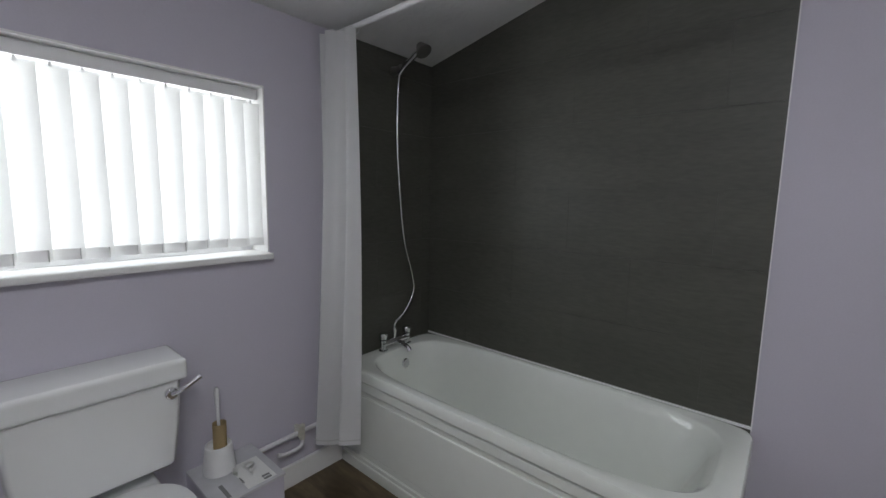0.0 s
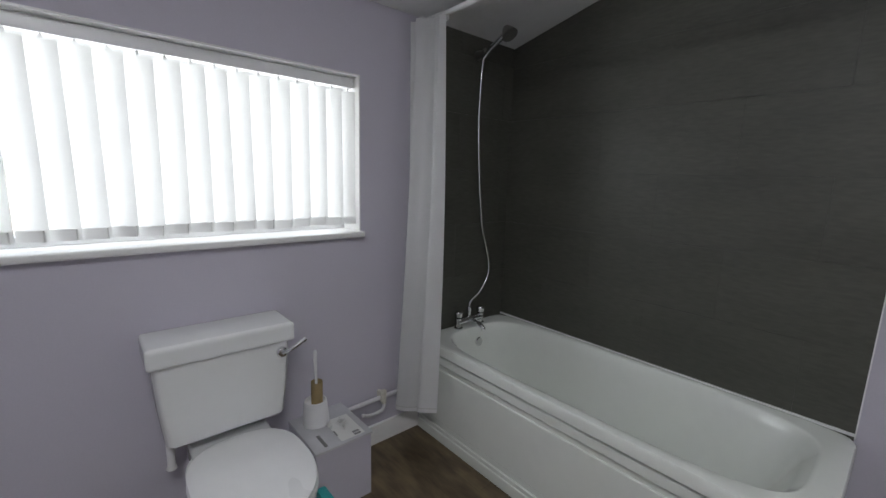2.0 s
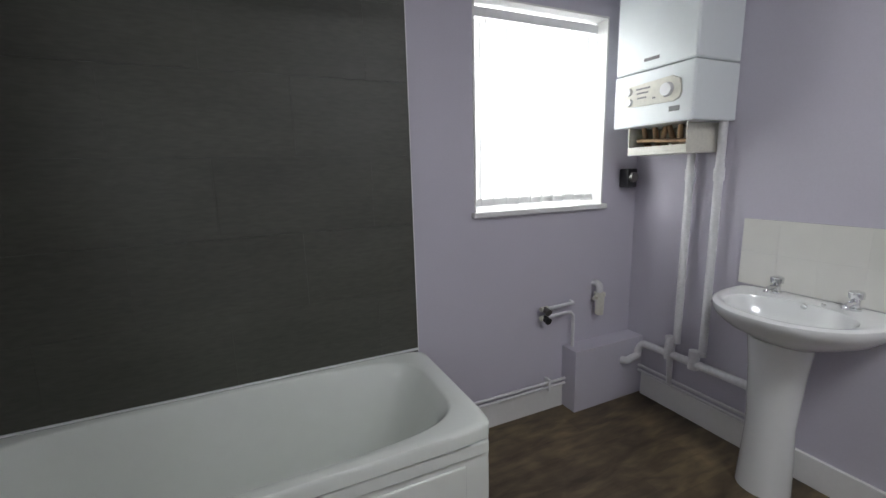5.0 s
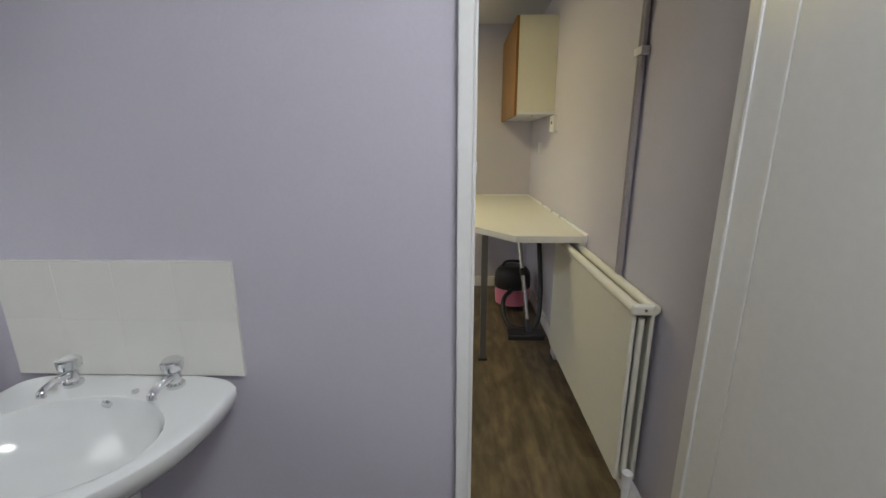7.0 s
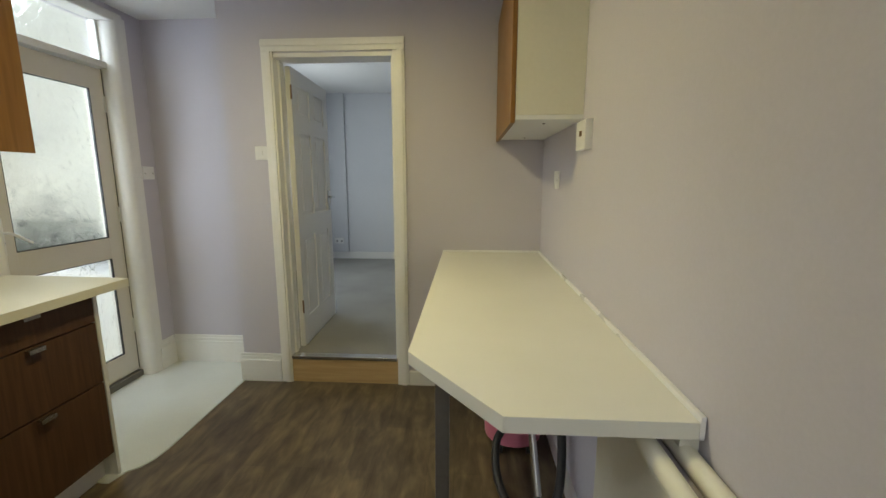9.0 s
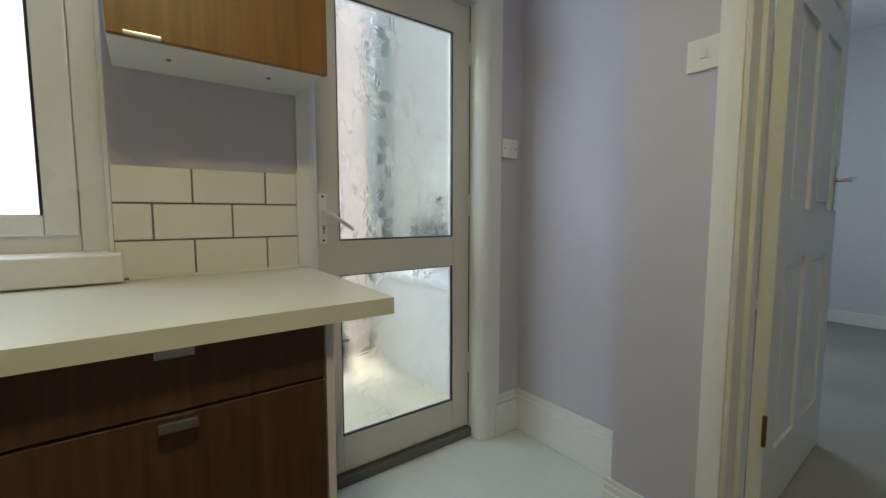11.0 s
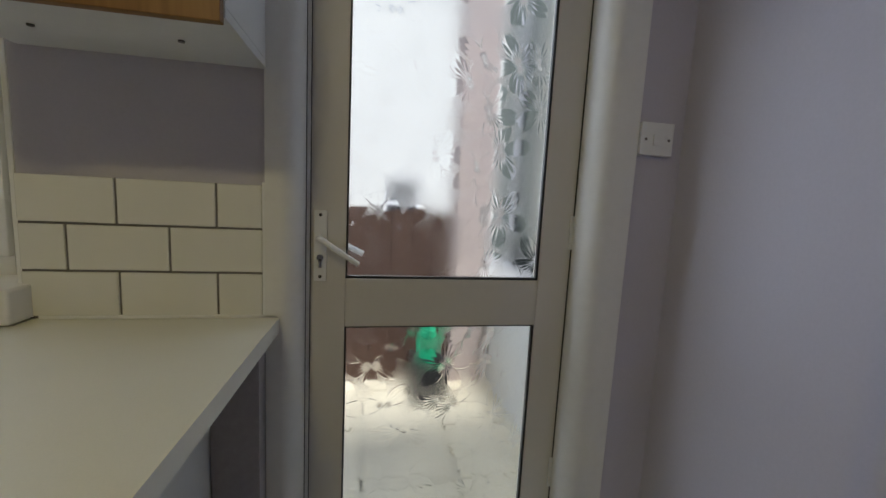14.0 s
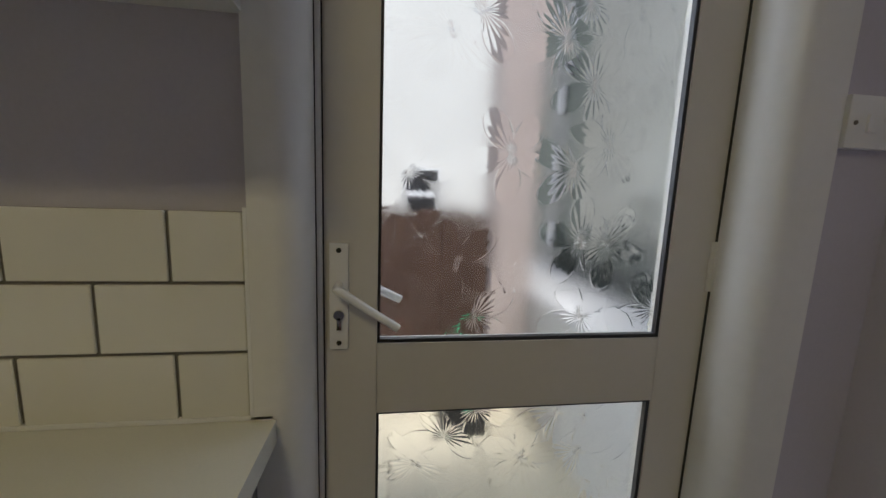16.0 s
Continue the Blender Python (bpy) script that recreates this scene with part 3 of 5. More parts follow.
# ---- bathroom: slate tiling ----
TILEW, TILEH, Z0T = 0.6, 0.305, 0.537
tiling = thing("slate_wall", (0, 0, 0), "dark slate-grey wall tiling round the bath", "wall tiling", kind="structure")
part("backing", prism([(0.0, 0.4), (1.69, 0.4), (1.69, roof_z(1.69) + 0.02), (0, roof_z(0) + 0.02)], -0.004, 0.0, axis="y"), GROUT_DARK, tiling, soft=False)
part("backing", prism([(-0.69, 0.4), (-0.004, 0.4), (-0.004, roof_z(0) + 0.02), (-0.69, roof_z(0) + 0.02)], 0.0, 0.004, axis="x"), GROUT_DARK, tiling, soft=False)
for r in range(-1, 9):
    za, zb = Z0T + TILEH * r + 0.0005, Z0T + TILEH * (r + 1) - 0.0005
    shift = 0.0 if r % 2 else -0.3
    x = 0.0105 + shift
    while x < 1.69:
        xa, xb = max(x, 0.0105), min(x + TILEW - 0.0005, 1.69)
        if xb - xa > 0.02:
            ta, tb = roof_z(xa), roof_z(xb)
            if za < ta - 0.01:
                top = [(xb, min(zb, tb)), (xa, min(zb, ta))]
                if ta < zb < tb:
                    xm = xa + (zb - ta) / SLOPE
                    top = [(xb, zb), (xm, zb), (xa, ta)]
                part("tile", prism([(xa, za), (xb, za)] + top, -0.011, -0.003, axis="y"), SLATE, tiling, soft=False)
        x += TILEW
    y = -0.69 + (0.25 if r % 2 else 0.0) - TILEW
    while y < -0.011 and za < roof_z(0):
        ya, yb = max(y, -0.69), min(y + TILEW - 0.0014, -0.0115)
        if yb - ya > 0.02:
            part("tile", prism([(ya, za), (yb, za), (yb, min(zb, roof_z(0))), (ya, min(zb, roof_z(0)))], 0.003, 0.0105, axis="x"), SLATE, tiling, soft=False)
        y += TILEW
part("edge_trim", prism([(1.69, 0.53), (1.694, 0.53), (1.694, roof_z(1.69)), (1.69, roof_z(1.69))], -0.0125, 0.0, axis="y"), UPVC, tiling, "white plastic edge trim")
part("edge_trim", prism([(-0.698, 0.2), (-0.69, 0.2), (-0.69, roof_z(0)), (-0.698, roof_z(0))], 0.0, 0.013, axis="x"), UPVC, tiling, "white plastic edge trim")

# ---- bathroom: bath ----
bath = thing("bathtub", (0.86, -0.35, 0), "cream-white acrylic bath with moulded side panel", "bathtub")


def bath_ring(inset_x0, inset_x1, inset_y0, inset_y1, z, power, n=64):
    x0, x1, y0, y1 = 0.014 + inset_x0, 1.705 - inset_x1, -0.70 + inset_y0, -0.014 - inset_y1
    return oval((x0 + x1) / 2, (y0 + y1) / 2, z, (x1 - x0) / 2, (y1 - y0) / 2, n, power)


part("tub", loft([
    bath_ring(0.02, 0.02, 0.02, 0.02, 0.488, 14), bath_ring(0.0, 0.0, 0.0, 0.0, 0.495, 16), bath_ring(0, 0, 0, 0, 0.532, 16), bath_ring(0.006, 0.006, 0.006, 0.006, 0.542, 14),
    bath_ring(0.025, 0.025, 0.025, 0.015, 0.544, 12), bath_ring(0.075, 0.07, 0.047, 0.03, 0.542, 4.6), bath_ring(0.084, 0.082, 0.055, 0.038, 0.534, 4.4),
    bath_ring(0.1, 0.115, 0.066, 0.05, 0.49, 4.2), bath_ring(0.12, 0.19, 0.085, 0.07, 0.33, 4.0), bath_ring(0.15, 0.27, 0.112, 0.097, 0.17, 3.8),
    bath_ring(0.19, 0.33, 0.15, 0.135, 0.115, 3.8), bath_ring(0.3, 0.45, 0.22, 0.2, 0.1, 3)], False), ACRYLIC, bath)
bm = boxed((0.02, 1.69, -0.67, -0.655, 0.0, 0.49), bevel=0.004)
box(bm, 0.021, 1.685, -0.684, -0.668, 0.43, 0.478, bevel=0.007, seg=3)
part("side_panel", bm, ACRYLIC, bath)
part("panel_field", boxed((0.1, 1.6, -0.676, -0.667, 0.1, 0.4), bevel=0.006, seg=3), ACRYLIC, bath, "raised moulded field of the panel")
bm = boxed((0.02, 1.69, -0.695, -0.676, 0.0, 0.055), bevel=0.005, seg=3)
box(bm, 0.02, 1.69, -0.688, -0.676, 0.055, 0.075, bevel=0.003)
part("plinth", bm, ACRYLIC, bath)
part("end_panel", boxed((1.678, 1.694, -0.66, -0.02, 0.0, 0.49), bevel=0.004), ACRYLIC, bath)
part("end_field", boxed((1.69, 1.7, -0.58, -0.1, 0.1, 0.41), bevel=0.005), ACRYLIC, bath)
part("overflow", tubed([(0.1, -0.325, 0.452), (0.126, -0.325, 0.455), (0.132, -0.325, 0.456)], [0.027, 0.027, 0.018], 20), CHROME, bath, "chrome overflow rose")
part("sealant", boxed((0.012, 1.69, -0.018, -0.011, 0.538, 0.548)), UPVC, bath)
part("drain", lathe(0.42, -0.355, [(0.03, 0.098), (0.03, 0.106), (0.02, 0.108)], 20), CHROME, bath)

mixer = thing("bath_mixer_tap", (0.07, -0.35, 0.541), "chrome bath shower mixer tap on the bath rim", "tap")
for y in (-0.44, -0.26):
    pillar = part("pillar", lathe(0.062, y, [(0.026, 0.541), (0.026, 0.548), (0.016, 0.553), (0.015, 0.59), (0.019, 0.594), (0.019, 0.605)], 18), CHROME, mixer)
    part("handle", lathe(0.062, y, [(0.013, 0.606), (0.023, 0.612), (0.025, 0.635), (0.02, 0.644)], 8), CHROME, pillar, "chrome cross-ribbed handle")
part("body", tubed([(0.062, -0.45, 0.58), (0.062, -0.35, 0.583), (0.062, -0.25, 0.58)], [0.018, 0.021, 0.018], 16), CHROME, mixer)
part("spout", tubed(smooth_line([(0.062, -0.35, 0.58), (0.11, -0.35, 0.578), (0.165, -0.35, 0.565), (0.18, -0.35, 0.548)]), 0.013, 14), CHROME, mixer)
part("hose_outlet", lathe(0.055, -0.35, [(0.011, 0.59), (0.011, 0.63), (0.014, 0.632), (0.014, 0.655), (0.009, 0.66)], 14), CHROME, mixer)

shower = thing("hand_shower", (0.03, -0.3, 2.07), "chrome hand shower on a wall bracket with long hose", "shower")
part("bracket", tubed([(0.01, -0.32, 2.075), (0.05, -0.32, 2.078), (0.075, -0.32, 2.085)], [0.026, 0.018, 0.02], 16), DARKMETAL, shower, "grey wall bracket")
part("handle", tubed([(0.06, -0.325, 2.05), (0.1, -0.325, 2.085), (0.22, -0.33, 2.145)], [0.011, 0.013, 0.015], 14), CHROME, shower)
part("shower_head", tubed([(0.215, -0.33, 2.165), (0.235, -0.33, 2.14), (0.245, -0.33, 2.127), (0.248, -0.33, 2.122)], [0.02, 0.036, 0.042, 0.03], 20), DARKMETAL, shower, "grey round shower head")
hose = smooth_line([(0.06, -0.325, 2.05), (0.055, -0.33, 1.95), (0.045, -0.325, 1.7), (0.045, -0.3, 1.4), (0.05, -0.27, 1.15), (0.06, -0.215, 0.95), (0.06, -0.205, 0.84), (0.06, -0.27, 0.74), (0.056, -0.34, 0.69), (0.055, -0.35, 0.655)], 16)
part("hose", tubed(hose, [0.0075 if i % 2 else 0.0066 for i in range(len(hose))], 8), CHROME, shower, "ribbed chrome hose")

# ---- bathroom: curtain ----
rail = thing("curtain_rail", (0, -0.7, roof_z(0) - 0.05), "white shower curtain rail below the sloping ceiling", "curtain rail")
part("rail", tubed([(0.0, -0.705, 2.145), (1.72, -0.705, 2.17)], 0.012, 12), UPVC, rail)
part("hanger", tubed([(1.71, -0.705, 2.17), (1.71, -0.35, 2.3), (1.71, 0.0, 2.4)], 0.011, 10), UPVC, rail, "white return arm to the wall")
part("bracket", tubed([(0.0, -0.705, 2.145), (0.015, -0.705, 2.145)], 0.03, 16), UPVC, rail)


def curtain():
    c = thing("shower_curtain", (0.08, -0.72, 0.1), "white shower curtain drawn together at the wall", "shower curtain")
    bm = bmesh.new()
    n, rows = 90, 26
    grid = []
    for j in range(rows + 1):
        low = j / rows
        line = []
        for i in range(n + 1):
            u = i / n
            z = 2.13 - (2.13 - (0.2 if u < 0.6 else 0.235)) * low
            fold = math.sin(u * 2 * math.pi * 1.9 + 0.5 + 0.5 * low) * (0.018 + 0.026 * low) + 0.006 * math.sin(u * 2 * math.pi * 5 + 3 * low)
            x = 0.022 + (0.185 + 0.06 * low) * u + 0.02 * math.sin(low * 3) + fold * 0.35
            y = -0.797 - 0.065 * low + 0.075 * u + fold
            line.append(bm.verts.new((x, y, z + (0.006 * math.sin(u * 11) if j == rows else 0))))
        grid.append(line)
    for a, b in zip(grid, grid[1:]):
        for i in range(n):
            bm.faces.new((a[i], a[i + 1], b[i + 1], b[i]))
    grid_points = [v.co.copy() for v in grid[-1]]
    bmesh.ops.solidify(bm, geom=bm.faces[:], thickness=0.001)
    cloth = part("cloth", bm, CURTAIN, c)
    hem = bmesh.new()
    for k in (0, 1):
        span = range(0, int(n * 0.59)) if k == 0 else range(int(n * 0.61), n)
        for i in span:
            p, q = grid_points[i], grid_points[i + 1]
            hem.faces.new([hem.verts.new((v.x + 0.002, v.y - 0.003, v.z + dz)) for v, dz in ((p, 0.022), (q, 0.022), (q, 0.028), (p, 0.028))])
    bmesh.ops.remove_doubles(hem, verts=hem.verts[:], dist=0.0005)
    part("hem_stitch", hem, PAPER, cloth, "stitched hem line")
    for k in range(6):
        x = 0.04 + k * 0.028
        part("ring", tubed([(x, -0.705 + 0.019 * math.cos(a), 2.138 + 0.022 * math.sin(a)) for a in [2 * math.pi * q / 14 for q in range(14)]], 0.0025, 6, closed=True), UPVC, c, "white curtain ring")
    return c


curtain()

# ---- bathroom: toilet ----
toilet = thing("toilet", (0.3, -1.69, 0), "white ceramic toilet with low-level cistern, lid closed", "toilet")
CY = -1.69
part("cistern", loft([[(x, CY + y, z) for x, y in ((0.004, -w), (0.004, w), (d - 0.02, w), (d, w - 0.02), (d, -w + 0.02), (d - 0.02, -w))] for z, w, d in ((0.455, 0.19, 0.165), (0.465, 0.2, 0.175), (0.6, 0.215, 0.183), (0.765, 0.225, 0.188))]), CERAMIC, toilet)
bm = bmesh.new()
box(bm, 0.002, 0.205, CY - 0.24, CY + 0.24, 0.765, 0.84, bevel=0.018, seg=4)
part("cistern_lid", bm, CERAMIC, toilet)
lever = part("flush_lever", tubed([(0.185, -1.5, 0.725), (0.198, -1.5, 0.725), (0.204, -1.5, 0.725)], [0.021, 0.021, 0.014], 18), CHROME, toilet, "chrome flush lever")
part("lever_arm", tubed(smooth_line([(0.203, -1.5, 0.725), (0.225, -1.475, 0.742), (0.235, -1.42, 0.775)]), [0.008] * 16 + [0.01], 10), CHROME, lever)


def pan_ring(z, x0, x1, w, n=40):
    """A D-shaped outline: round at the front, squarer at the back."""
    out = []
    for i in range(n):
        a = 2 * math.pi * i / n
        c, s = math.cos(a), math.sin(a)
        p = 2.0 if c > 0 else 3.4
        out.append(((x0 + x1) / 2 + (x1 - x0) / 2 * math.copysign(abs(c) ** (2 / p), c), CY + 0.01 + w * math.copysign(abs(s) ** (2 / 2.3), s), z))
    return out


part("pan", loft([pan_ring(0.0, 0.16, 0.47, 0.115), pan_ring(0.06, 0.17, 0.47, 0.105), pan_ring(0.18, 0.15, 0.5, 0.115), pan_ring(0.28, 0.12, 0.6, 0.155), pan_ring(0.36, 0.1, 0.65, 0.178), pan_ring(0.395, 0.1, 0.655, 0.18)]), CERAMIC, toilet)
part("pan_shelf", boxed((0.06, 0.22, CY - 0.13, CY + 0.15, 0.33, 0.405), bevel=0.012, seg=3), CERAMIC, toilet)
part("seat", loft([pan_ring(0.396, 0.19, 0.655, 0.183), pan_ring(0.4, 0.185, 0.662, 0.188), pan_ring(0.412, 0.185, 0.662, 0.188), pan_ring(0.417, 0.19, 0.657, 0.184)]), UPVC, toilet)
part("seat_lid", loft([pan_ring(0.418, 0.18, 0.655, 0.181), pan_ring(0.422, 0.175, 0.66, 0.186), pan_ring(0.432, 0.178, 0.658, 0.184), pan_ring(0.44, 0.2, 0.635, 0.163), pan_ring(0.443, 0.25, 0.58, 0.11)]), UPVC, toilet)
part("overflow_pipe", tubed([(0.1, -1.875, 0.455), (0.1, -1.875, 0.36), (0.1, -1.875, 0.345)], [0.013, 0.013, 0.018], 12), UPVC, toilet)
part("rim_block", boxed((0.56, 0.64, -1.535, -1.5, 0.3, 0.385), bevel=0.012), TEAL, toilet, "teal rim freshener hooked on the pan")

pipebox = thing("pipe_boxing", (0.15, -1.29, 0), "lilac pipe boxing with a marbled vinyl top", "pipe boxing", kind="structure")
part("body", boxed((0.0, 0.296, -1.42, -1.165, 0.0, 0.293), bevel=0.003), LILAC, pipebox)
part("top", boxed((0.0, 0.3, -1.42, -1.16, 0.294, 0.304), bevel=0.003), MARBLE, pipebox, "grey marbled vinyl top")

brush = thing("toilet_brush", (0.085, -1.315, 0.304), "white toilet brush in a tapered pot, cardboard tube round its handle", "toilet brush")
part("holder", lathe(0.085, -1.325, [(0.058, 0.304), (0.059, 0.31), (0.05, 0.4), (0.048, 0.412), (0.042, 0.414), (0.041, 0.4), (0.03, 0.392)], 28), UPVC, brush, "tapered white plastic pot")
bm = bmesh.new()
tube(bm, [(0.085, -1.318, 0.393), (0.087, -1.318, 0.5)], 0.025, 22)
bmesh.ops.delete(bm, geom=[f for f in bm.faces if len(f.verts) > 4], context="FACES_ONLY")
bmesh.ops.solidify(bm, geom=bm.faces[:], thickness=0.0015)
part("tube", bm, CARD, brush, "brown cardboard tube")
part("handle", tubed([(0.085, -1.316, 0.392), (0.078, -1.318, 0.52), (0.076, -1.318, 0.6), (0.075, -1.318, 0.635), (0.075, -1.318, 0.642)], [0.006, 0.006, 0.008, 0.0085, 0.005], 12), UPVC, brush, "thin white handle")

rng = random.Random(5)
bm = bmesh.new()
for k in range(13):
    cx, cy = 0.185 + rng.uniform(-0.04, 0.04), -1.275 + rng.uniform(-0.045, 0.045)
    a, s, h = rng.uniform(0, 6.28), rng.uniform(0.011, 0.023), 0.305 + rng.uniform(0, 0.012)
    q = [bm.verts.new((cx + s * math.cos(a + i * 1.571) * rng.uniform(0.5, 1.3), cy + s * math.sin(a + i * 1.571) * rng.uniform(0.4, 1), h + rng.uniform(0, 0.018))) for i in range(4)]
    bm.faces.new(q[:3])
    bm.faces.new((q[0], q[2], q[3]))
bmesh.ops.solidify(bm, geom=bm.faces[:], thickness=0.0012)
solid("paper_scraps", bm, PAPER, "torn white paper scraps on the pipe boxing", "paper", soft=False)
label = thing("printed_label", (0.25, -1.22, 0.304), "small white printed label lying on the boxing", "label")
part("sheet", boxed((0.11, 0.285, -1.3, -1.19, 0.3045, 0.3055)), PAPER, label)
for a0, a1, b0, b1 in ((0.19, 0.28, -1.372, -1.358), (0.25, 0.262, -1.235, -1.205), (0.268, 0.28, -1.235, -1.205), (0.2, 0.24, -1.3, -1.294)):
    part("print", boxed((a0, a1, b0, b1, 0.3057, 0.3065)), GREYPRINT, label)

pipe = thing("water_pipe", (0.03, -1.0, 0.2), "white painted pipe with a valve along the wall", "pipe")
part("pipe", tubed([(0.03, -1.16, 0.265), (0.03, -0.68, 0.272)], 0.011, 12), PIPEPAINT, pipe)
part("branch", tubed(smooth_line([(0.03, -0.93, 0.275), (0.034, -0.93, 0.22), (0.036, -0.95, 0.195), (0.038, -1.02, 0.195), (0.038, -1.06, 0.21)]), 0.009, 10), PIPEPAINT, pipe)
part("valve", tubed([(0.03, -0.93, 0.3), (0.03, -0.93, 0.23)], [0.015, 0.013], 12), BEIGE, pipe)
part("clip", boxed((0.0, 0.045, -0.955, -0.935, 0.25, 0.3), bevel=0.004), BEIGE, pipe)

# ---- bathroom: pipework under the small window ----
solid("pipe_boxing", boxed((2.585, 3.11, -0.115, 0.0, 0.0, 0.37), bevel=0.004), LILAC, "low lilac painted pipe boxing in the corner", "pipe boxing", kind="structure")
tails = thing("washing_machine_valves", (2.45, -0.03, 0.55), "pair of worn valves on white painted pipes", "valve")
for z, knob in ((0.625, DARKMETAL), (0.575, BLACK)):
    v = part("valve", tubed([(2.40, -0.035, z), (2.445, -0.035, z)], [0.014, 0.016], 12), BEIGE, tails, "paint-spattered valve body")
    part("knob", tubed([(2.425, -0.035, z), (2.425, -0.075, z - 0.01)], [0.017, 0.02], 10), knob, v)
part("pipe", tubed([(2.44, -0.035, 0.625), (2.63, -0.035, 0.63), (2.635, 0.0, 0.63)], 0.0095, 10), PIPEPAINT, tails)
part("pipe", tubed(smooth_line([(2.44, -0.035, 0.575), (2.58, -0.035, 0.58), (2.618, -0.037, 0.565), (2.625, -0.04, 0.53), (2.625, -0.04, 0.37)]), 0.0095, 10), PIPEPAINT, tails)
trap = thing("waste_trap", (2.81, -0.04, 0.54), "cream plastic appliance waste trap on the wall", "waste trap")
part("elbow", tubed(smooth_line([(2.81, 0.0, 0.715), (2.81, -0.03, 0.715), (2.81, -0.045, 0.7), (2.81, -0.045, 0.67)]), 0.02, 14), PIPEPAINT, trap)
part("bottle", lathe(2.815, -0.045, [(0.016, 0.53), (0.024, 0.535), (0.027, 0.64), (0.032, 0.645), (0.032, 0.665), (0.02, 0.672)], 18), BEIGE, trap)
part("spigot", tubed([(2.79, -0.045, 0.64), (2.765, -0.05, 0.635)], 0.012, 10), BEIGE, trap)
low = thing("heating_pipes", (2.2, -0.03, 0.12), "two white painted heating pipes along the skirting", "pipe")
for z in (0.15, 0.178):
    part("pipe", tubed([(1.72, -0.03, z), (2.585, -0.03, z)], 0.0085, 10), PIPEPAINT, low)
part("clip", boxed((2.46, 2.475, -0.042, 0.0, 0.13, 0.2), bevel=0.002), UPVC, low)
low2 = thing("heating_pipes", (3.07, -0.5, 0.12), "two white painted heating pipes behind the basin", "pipe")
for z in (0.155, 0.187):
    part("pipe", tubed([(3.08, -0.12, z), (3.08, -0.87, z)], 0.0085, 10), PIPEPAINT, low2)
waste = thing("waste_pipe", (3.06, -0.45, 0.3), "white plastic waste pipe running to the corner", "pipe")
part("pipe", tubed(smooth_line([(3.06, -0.88, 0.352), (3.06, -0.5, 0.35), (3.06, -0.2, 0.345), (3.06, -0.15, 0.33), (3.055, -0.13, 0.29), (3.04, -0.135, 0.262), (2.99, -0.145, 0.262), (2.95, -0.145, 0.255), (2.935, -0.116, 0.25)], 6), 0.021, 14), PIPEPAINT, waste)
for y, k in ((-0.33, 0.45), (-0.47, 0.42)):
    part("tee", tubed([(3.06, y, 0.32), (3.06, y, k)], 0.027, 14), PIPEPAINT, waste)
part("stub", tubed([(3.065, -0.33, 0.33), (3.075, -0.33, 0.17)], 0.016, 12), PIPEPAINT, waste)

# ---- bathroom: boiler ----
boiler = thing("boiler", (2.97, -0.33, 1.57), "white wall-hung gas boiler with dials", "boiler")
part("case", boxed((2.805, 3.108, -0.535, -0.1, 1.83, 2.44), bevel=0.012, seg=3), BOILERWHITE, boiler)
part("control_case", boxed((2.803, 3.108, -0.535, -0.1, 1.572, 1.826), bevel=0.01, seg=3), BOILERWHITE, boiler)
panel = part("control_panel", prism([(-0.478, 1.70), (-0.47, 1.755), (-0.43, 1.775), (-0.19, 1.765), (-0.168, 1.745), (-0.168, 1.685), (-0.19, 1.668), (-0.44, 1.662), (-0.47, 1.675)], 2.795, 2.806, 0.002, axis="x"), BEIGE, boiler, "pale beige oval control panel")
part("dial", tubed([(2.796, -0.41, 1.718), (2.78, -0.41, 1.718)], [0.032, 0.028], 22), UPVC, panel, "round white dial")
for y, z in ((-0.2, 1.74), (-0.205, 1.69)):
    part("dial", tubed([(2.796, y, z), (2.784, y, z)], [0.018, 0.016], 18), UPVC, panel)
for y0, y1, z in ((-0.32, -0.24, 1.742), (-0.31, -0.245, 1.722), (-0.3, -0.25, 1.7), (-0.35, -0.335, 1.69)):
    part("print", boxed((2.7935, 2.7955, y0, y1, z, z + 0.007)), GREYPRINT, panel)
part("badge", boxed((2.8, 2.804, -0.47, -0.42, 1.62, 1.642)), GREYPRINT, boiler, "small grey printed badge")
part("badge", boxed((2.802, 2.806, -0.35, -0.27, 1.868, 1.882)), GREYPRINT, boiler, "small grey printed badge")
part("badge", boxed((2.802, 2.806, -0.36, -0.29, 2.2, 2.23)), GREYPRINT, boiler, "small grey printed badge")
part("pipe_tray", boxed((2.87, 3.1, -0.47, -0.14, 1.435, 1.45), (2.87, 2.878, -0.47, -0.14, 1.45, 1.475), (3.09, 3.1, -0.47, -0.14, 1.45, 1.57), (2.87, 3.1, -0.146, -0.14, 1.45, 1.572), (2.87, 3.1, -0.47, -0.464, 1.45, 1.572), bevel=0.002), BEIGE, boiler, "open beige pipe tray below the case")
for k in range(6):
    y = -0.185 - 0.048 * k
    part("pipe_end", tubed([(2.93 + 0.02 * (k % 3), y, 1.575), (2.95 + 0.02 * (k % 2), y, 1.5), (3.0, y - 0.01, 1.452)], [0.012, 0.016, 0.011], 10), BRASS, boiler, "copper and brass pipe connection")
part("manifold", tubed([(2.92, -0.16, 1.51), (2.92, -0.45, 1.49)], 0.012, 10), BRASS, boiler)
for y, z0 in ((-0.36, 0.42), (-0.505, 0.4)):
    p = solid("boiler_pipe", tubed([(3.07, y, z0), (3.07, y, 1.572 if y < -0.4 else 1.436)], 0.019, 14), PIPEPAINT, "white boxed vertical pipe below the boiler", "pipe", group="boiler pipes", base=(3.07, y, z0))
    part("coupling", tubed([(3.07, y, 1.3), (3.07, y, 1.36)], 0.024, 14), PIPEPAINT, p)
